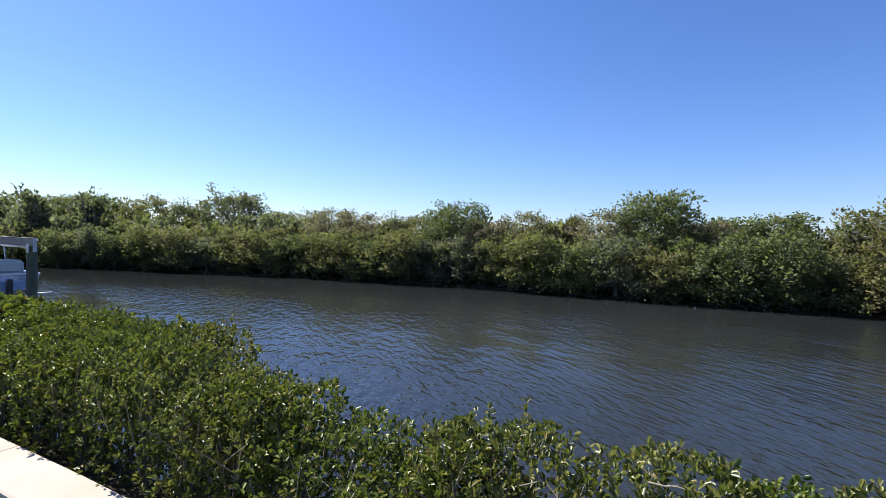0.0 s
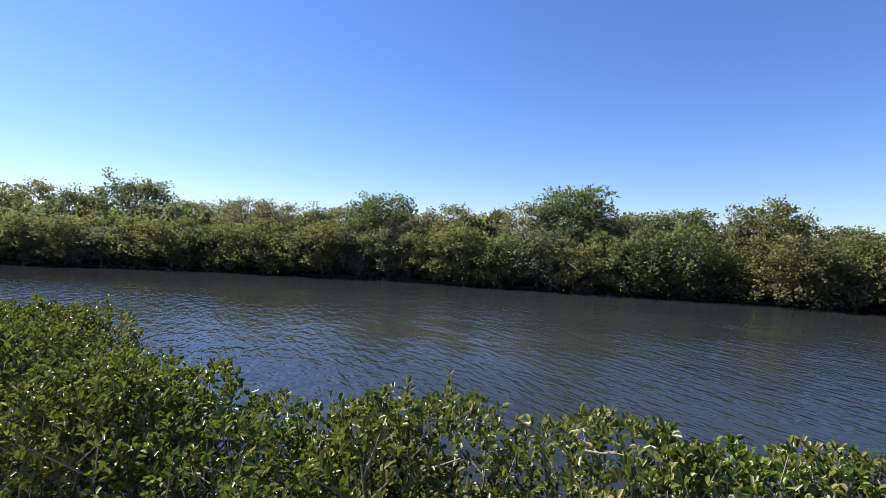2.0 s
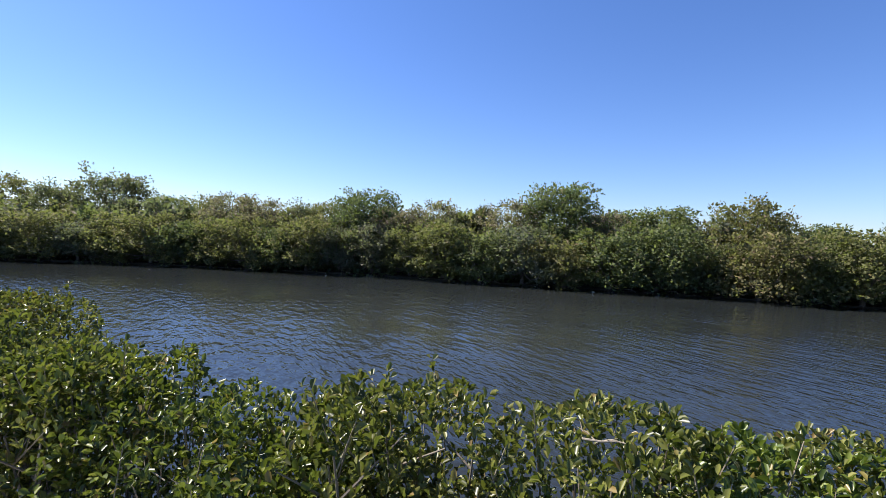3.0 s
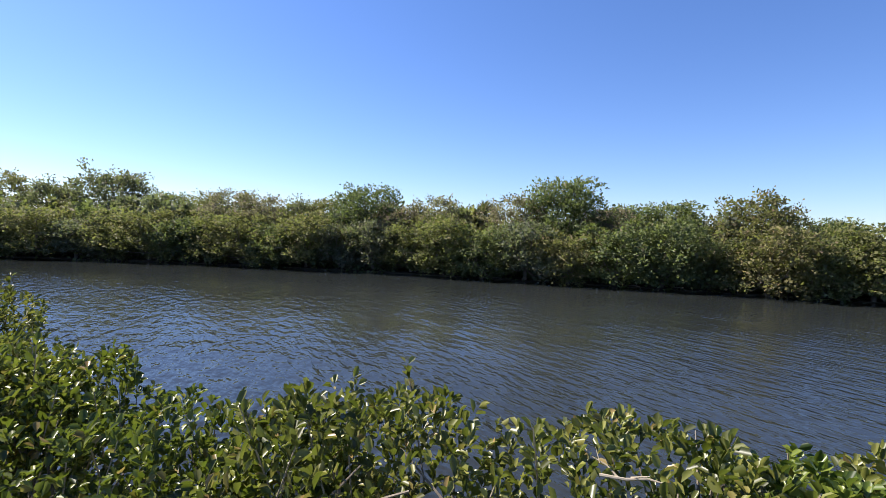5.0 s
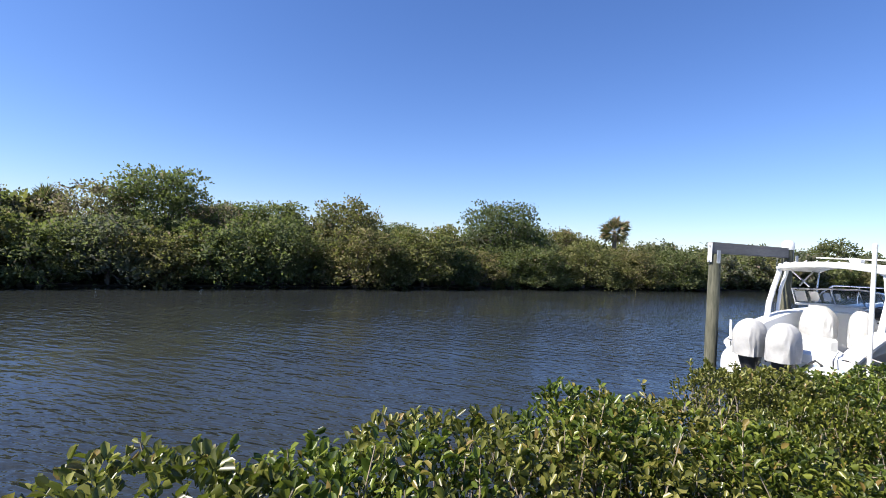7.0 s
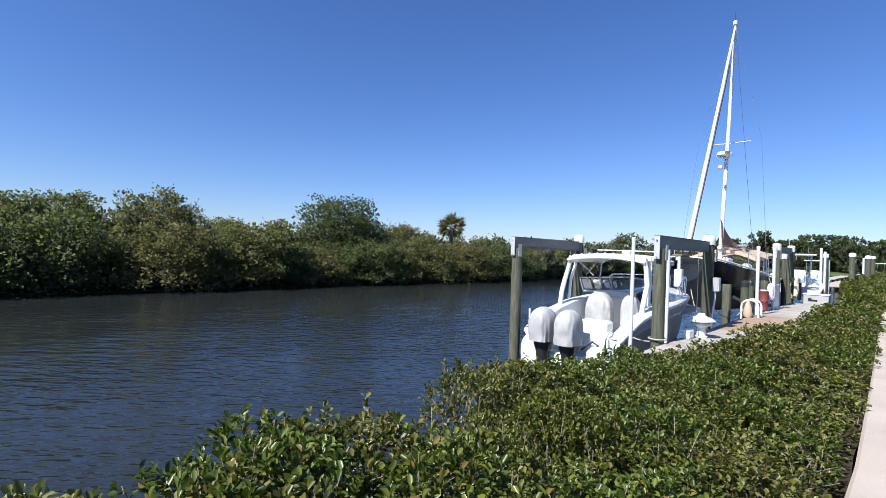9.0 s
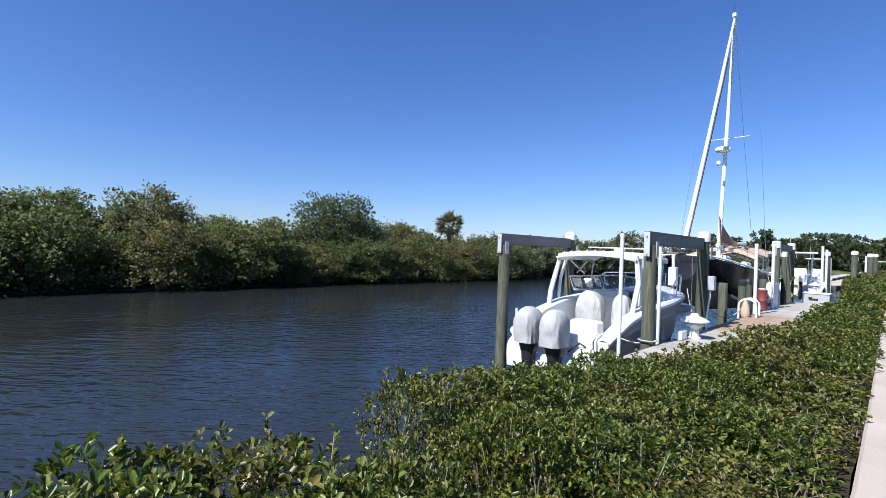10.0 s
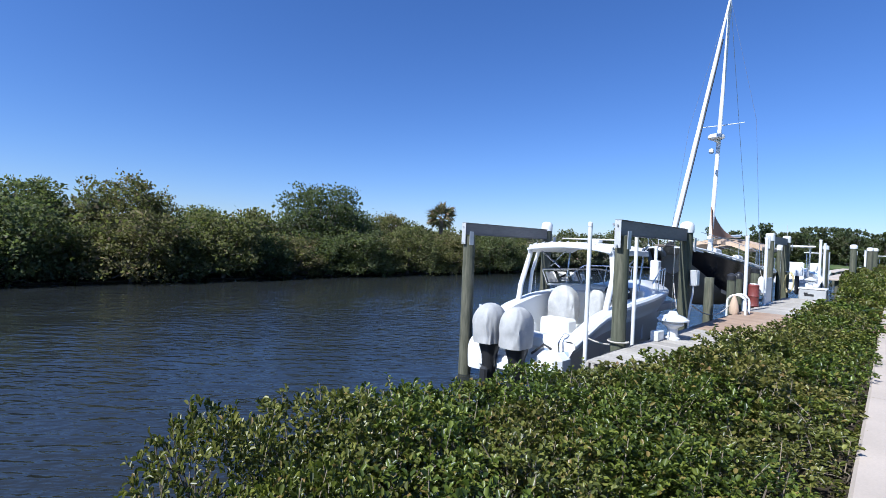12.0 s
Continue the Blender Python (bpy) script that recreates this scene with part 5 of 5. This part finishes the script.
# deck gear
for x, y, w in ((9.9, 0.0, 0.42), (11.0, 0.0, 0.5), (12.7, 0.25, 0.46)):
    part("deck_hatch", Geo().box((x, YY + y, 3.08 - 0.11 * (x - 9.0) + (0.0 if x < 10.2 else 0.08)), (w, w, 0.09), 0.02), "canvas_white", yacht, smooth=False)
for x, y in ((10.7, -0.75), (12.0, -1.05), (13.2, -1.15), (14.4, -1.2)):
    z = yacht_section((x - YX0) / (YX1 - YX0), -1)[-1][2]
    part("winch", Geo().lathe([(0.09, 0.0), (0.09, 0.06), (0.06, 0.1), (0.06, 0.17), (0.08, 0.2), (0.02, 0.21)], (x, YY + y, z + 0.02), 12), "steel", yacht)
for x in (10.2, 11.6, 15.4):
    q = yacht_section((x - YX0) / (YX1 - YX0), -1)[-1]
    part("rolled_canvas", Geo().tube([(q[0] - 0.3, q[1] + 0.2, q[2] + 0.16), (q[0] + 0.45, q[1] + 0.22, q[2] + 0.13)], 0.11, 9), "canvas_white", yacht)
part("dodger_glass", Geo().box((15.8, YY - 1.25, 2.75), (0.9, 0.02, 0.4), 0.005), "black", yacht, smooth=False)
cradle = thing("lift_cradle", "steel lift cradle under the dark yacht", "boat lift", (14, 2.2, 0.1))
for x in (11.0, 17.0):
    part("cross_beam", Geo().box((x, 2.2, -0.15), (0.2, 4.4, 0.2), 0.01), "galv", cradle, smooth=False)

# far boats, piles and docks down the basin


def console_boat(x, y, z, turn, label):
    ob = thing("console_boat", label, "boat", (x, y, z), "far boats")
    m = Matrix.Translation((x, y, z)) @ Matrix.Rotation(turn, 4, "Z")
    g = Geo()
    secs = []
    for side in (1, -1):
        grid = []
        for k in range(13):
            s = k / 12
            hb = 1.2 * (1 - max(0, (s - 0.4) / 0.6) ** 2.2) + 0.02
            sh = 0.95 + 0.35 * s ** 2
            row = [m @ Vector((-3.2 + 6.6 * s, side * q, w)) for q, w in ((0, 0.1 + 0.6 * s ** 4), (hb * 0.8, 0.35 + 0.4 * s ** 3), (hb, sh - 0.05), (hb + 0.02, sh), (hb - 0.25, sh), (hb - 0.27 if hb > 0.3 else 0, 0.6 + 0.4 * s))]
            grid.append(row if side > 0 else list(reversed(row)))
        g.grid(grid)
        secs += grid[0]
    g.add(secs, [tuple(range(len(secs)))])
    part("hull", g, "gel", ob, "white hull")
    part("console", Geo().box(m @ Vector((0.2, 0, 1.2)), (0.8, 0.8, 1.1), 0.06, Matrix.Rotation(turn, 4, "Z")), "gel", ob)
    part("t_top", Geo().box(m @ Vector((0.1, 0, 2.75)), (2.2, 1.8, 0.09), 0.03, Matrix.Rotation(turn, 4, "Z")), "canvas_white", ob)
    for a in (-0.6, 0.8):
        for b in (-0.6, 0.6):
            part("t_top_leg", Geo().tube([m @ Vector((a, b, 0.65)), m @ Vector((a, b * 1.15, 2.72))], 0.025, 6), "steel", ob)
    mo = part("outboard_motor", Geo().box(m @ Vector((-3.55, 0, 0.5)), (0.25, 0.2, 1.1), 0.05, Matrix.Rotation(turn, 4, "Z")), "black", ob)
    c = m @ Vector((-3.6, 0, 1.0))
    covered("motor_cowl", c.x, c.y, c.z, c.z + 0.62, 0.7, 0.5, mo, "white outboard cowl", "gel", 2.0)
    part("antenna", Geo().tube([m @ Vector((0.3, 0.5, 2.79)), m @ Vector((-0.2, 0.55, 4.1))], 0.012, 5), "gel", ob)
    return ob


console_boat(29.5, 1.5, 0.75, 0.15, "white centre-console boat with a T-top on a lift")
console_boat(52.0, 3.0, 0.5, 0.1, "white motor boat moored down the basin")
console_boat(70.0, -1.0, 0.5, 0.5, "white motor boat at a far dock")
for (x, y, t, lab) in ((33.0, 0.4, 3.6, "white"), (30.0, -1.2, 3.45, "dome"), (34.0, -1.0, 3.3, "white"), (36.0, -1.7, 3.4, "dome"), (44.0, -1.7, 3.5, "dome"), (52.0, -1.3, 3.7, "white")):
    pile(x, y, t, 0.16, "distant timber lift pile with a white top" if lab else "distant timber lift pile", lab, "far piles")
for (x, y, t) in ((28.3, 0.2, 3.9), (31.5, 0.3, 3.75), (33.2, 0.25, 3.2), (42.0, -1.2, 3.5)):
    guide_pole(x, y, 0.0, t, 0.07, "tall white guide pole by a distant lift")
for (xa, xb, y, z, lab) in ((36, 52, 0.4, 1.35, "pale distant dock on piles"), (60, 84, 2.6, 1.3, "pale distant dock at the basin's end")):
    d = thing("far_dock", lab, "dock", ((xa + xb) / 2, y, 0), "far docks")
    part("far_deck", Geo().box(((xa + xb) / 2, y, z - 0.06), (xb - xa, 1.2, 0.12), 0.02), "concrete", d, smooth=False)
    for k in range(5):
        part("support_pile", Geo().lathe([(0.14, -1.3), (0.14, z - 0.12)], (xa + 0.5 + (xb - xa - 1) * k / 4, y - 0.4, 0), 9), "pile", d)

# lift and boat down the other way
pile(-30.6, 3.85, 2.7, 0.15, "dark timber lift pile of another boat lift")
pile(-34.4, 3.9, 2.7, 0.15, "dark timber lift pile of another boat lift")
lift_beam(-34.6, -30.46, 3.85, 2.96, "pale grey beam of another boat lift")
skiff = thing("moored_boat", "white and pale blue boat under a canopy on another lift", "boat", (-33, 3.8, 0.6))
g = Geo()
secs = []
for side in (1, -1):
    grid = []
    for k in range(11):
        s = k / 10
        hb = 0.95 * (1 - max(0, (s - 0.5) / 0.5) ** 2.2) + 0.02
        row = [(-32.60 - 6.0 * s, 4.0 + side * q, w) for q, w in ((0, 0.95 + 0.3 * s ** 3), (hb * 0.85, 1.1 + 0.2 * s ** 2), (hb, 1.55 + 0.2 * s), (hb + 0.03, 1.62 + 0.2 * s), (hb - 0.2, 1.62 + 0.2 * s), (hb - 0.22 if hb > 0.3 else 0, 1.35))]
        grid.append(list(reversed(row)) if side > 0 else row)
    g.grid(grid)
    secs += grid[0]
g.add(secs, [tuple(range(len(secs)))])
part("hull", g, "blue", skiff, "pale blue hull with a white rail")
part("seat_cover", Geo().box((-33.50, 4.0, 1.85), (1.2, 1.3, 0.5), 0.16), "canvas", skiff)
part("rub_rail", Geo().tube([(-32.57, 3.05, 1.6), (-32.57, 4.95, 1.6)], 0.05, 8), "gel", skiff)
part("light_pole", Geo().tube([(-32.60, 3.4, 1.62), (-32.45, 3.4, 2.45)], 0.03, 7), "gel", skiff)
part("canopy", Geo().solid([[(-33.20 - 2.2 * i / 3, 4.0 + 1.0 * v, 2.78 - 0.2 * v * v) for v in (-1, -0.5, 0, 0.5, 1)] for i in range(4)], (0, 0, -0.05)), "canvas_white", skiff)
for a, b in ((-33.25, 3.05), (-35.30, 3.05), (-33.25, 4.95), (-35.30, 4.95)):
    part("canopy_pole", Geo().tube([(a, b, 2.55), (a + 0.25, b, 1.6)], 0.016, 6), "steel", skiff)
part("motor_leg", Geo().box((-32.47, 4.0, 1.0), (0.2, 0.16, 0.9), 0.04), "black", skiff)
cradle = thing("lift_cradle", "pale lift cradle under the moored boat", "boat lift", (-32, 3.9, 0.5))
for x in (-33.1, -35.0):
    part("cross_beam", Geo().box((x, 4.0, 0.75), (0.14, 3.2, 0.14), 0.01), "galv", cradle, smooth=False)
for y in (3.3, 4.7):
    part("bunk", Geo().box((-34.0, y, 0.9), (2.6, 0.1, 0.16), 0.01), "galv", cradle, smooth=False)

# driftwood and dead twigs caught in the hedge
def dead_stick(x, y, z, length, turn, tilt, r=0.008):
    ob = thing("dead_stick", "pale dead stick caught in the mangrove leaves", "stick", (x, y, z), "dead sticks")
    d = Vector((math.cos(turn) * math.cos(tilt), math.sin(turn) * math.cos(tilt), math.sin(tilt)))
    side = d.cross(Vector((0, 0, 1))).normalized()
    p = Vector((x, y, z))
    part("stick", Geo().tube([p, p + d * length * 0.4 + side * 0.015, p + d * length * 0.75, p + d * length + side * 0.02], [r, r * 0.9, r * 0.7, r * 0.35], 6), "twig", ob)
    q = p + d * length * 0.5
    part("side_twig", Geo().tube([q, q + (d * 0.6 + side * 0.5 + Vector((0, 0, 0.35))) * length * 0.4], [r * 0.55, r * 0.25], 5), "twig", ob)
    return ob


dead_stick(-11.16, -2.13, 2.2, 0.17, 0.1, 0.03, 0.005)
dead_stick(-11.1, -2.1, 2.18, 0.14, 2.6, 0.35, 0.003)
for k in range(95):
    x = rnd.uniform(-16, -2)
    y = interp(x, EDGE) + 0.2 + rnd.uniform(0.0, 0.55) * (interp(x, OUTER) - interp(x, EDGE))
    dead_stick(x, y, interp(x, TOPS) + rnd.uniform(-0.42, -0.26), rnd.uniform(0.12, 0.26), rnd.uniform(0, 6.28), rnd.uniform(-0.2, 0.8), rnd.uniform(0.002, 0.0035))

# ---- dock planks ----
plank_mesh = Geo().box((0, 0, 0), (0.138, 1.2, 0.036), 0.006).mesh("plank", MAT["plank"])
plank_mesh_brown = Geo().box((0, 0, 0), (0.138, 1.2, 0.036), 0.006).mesh("plank", MAT["plank_brown"])
for k in range(int(16.5 / 0.145)):
    x = -1.33 + 0.145 * k
    ob = new("plank", plank_mesh_brown if 3.2 < x < 8.1 else plank_mesh)
    ob.parent = dock
    ob.matrix_parent_inverse = dock.matrix_basis.inverted()
    ob.matrix_basis = Matrix.Translation((x, -0.75 + rnd.uniform(-0.008, 0.008), DECK_Z - 0.018 + rnd.uniform(-0.002, 0.002))) @ Matrix.Rotation(rnd.uniform(-0.004, 0.004), 4, "Z")
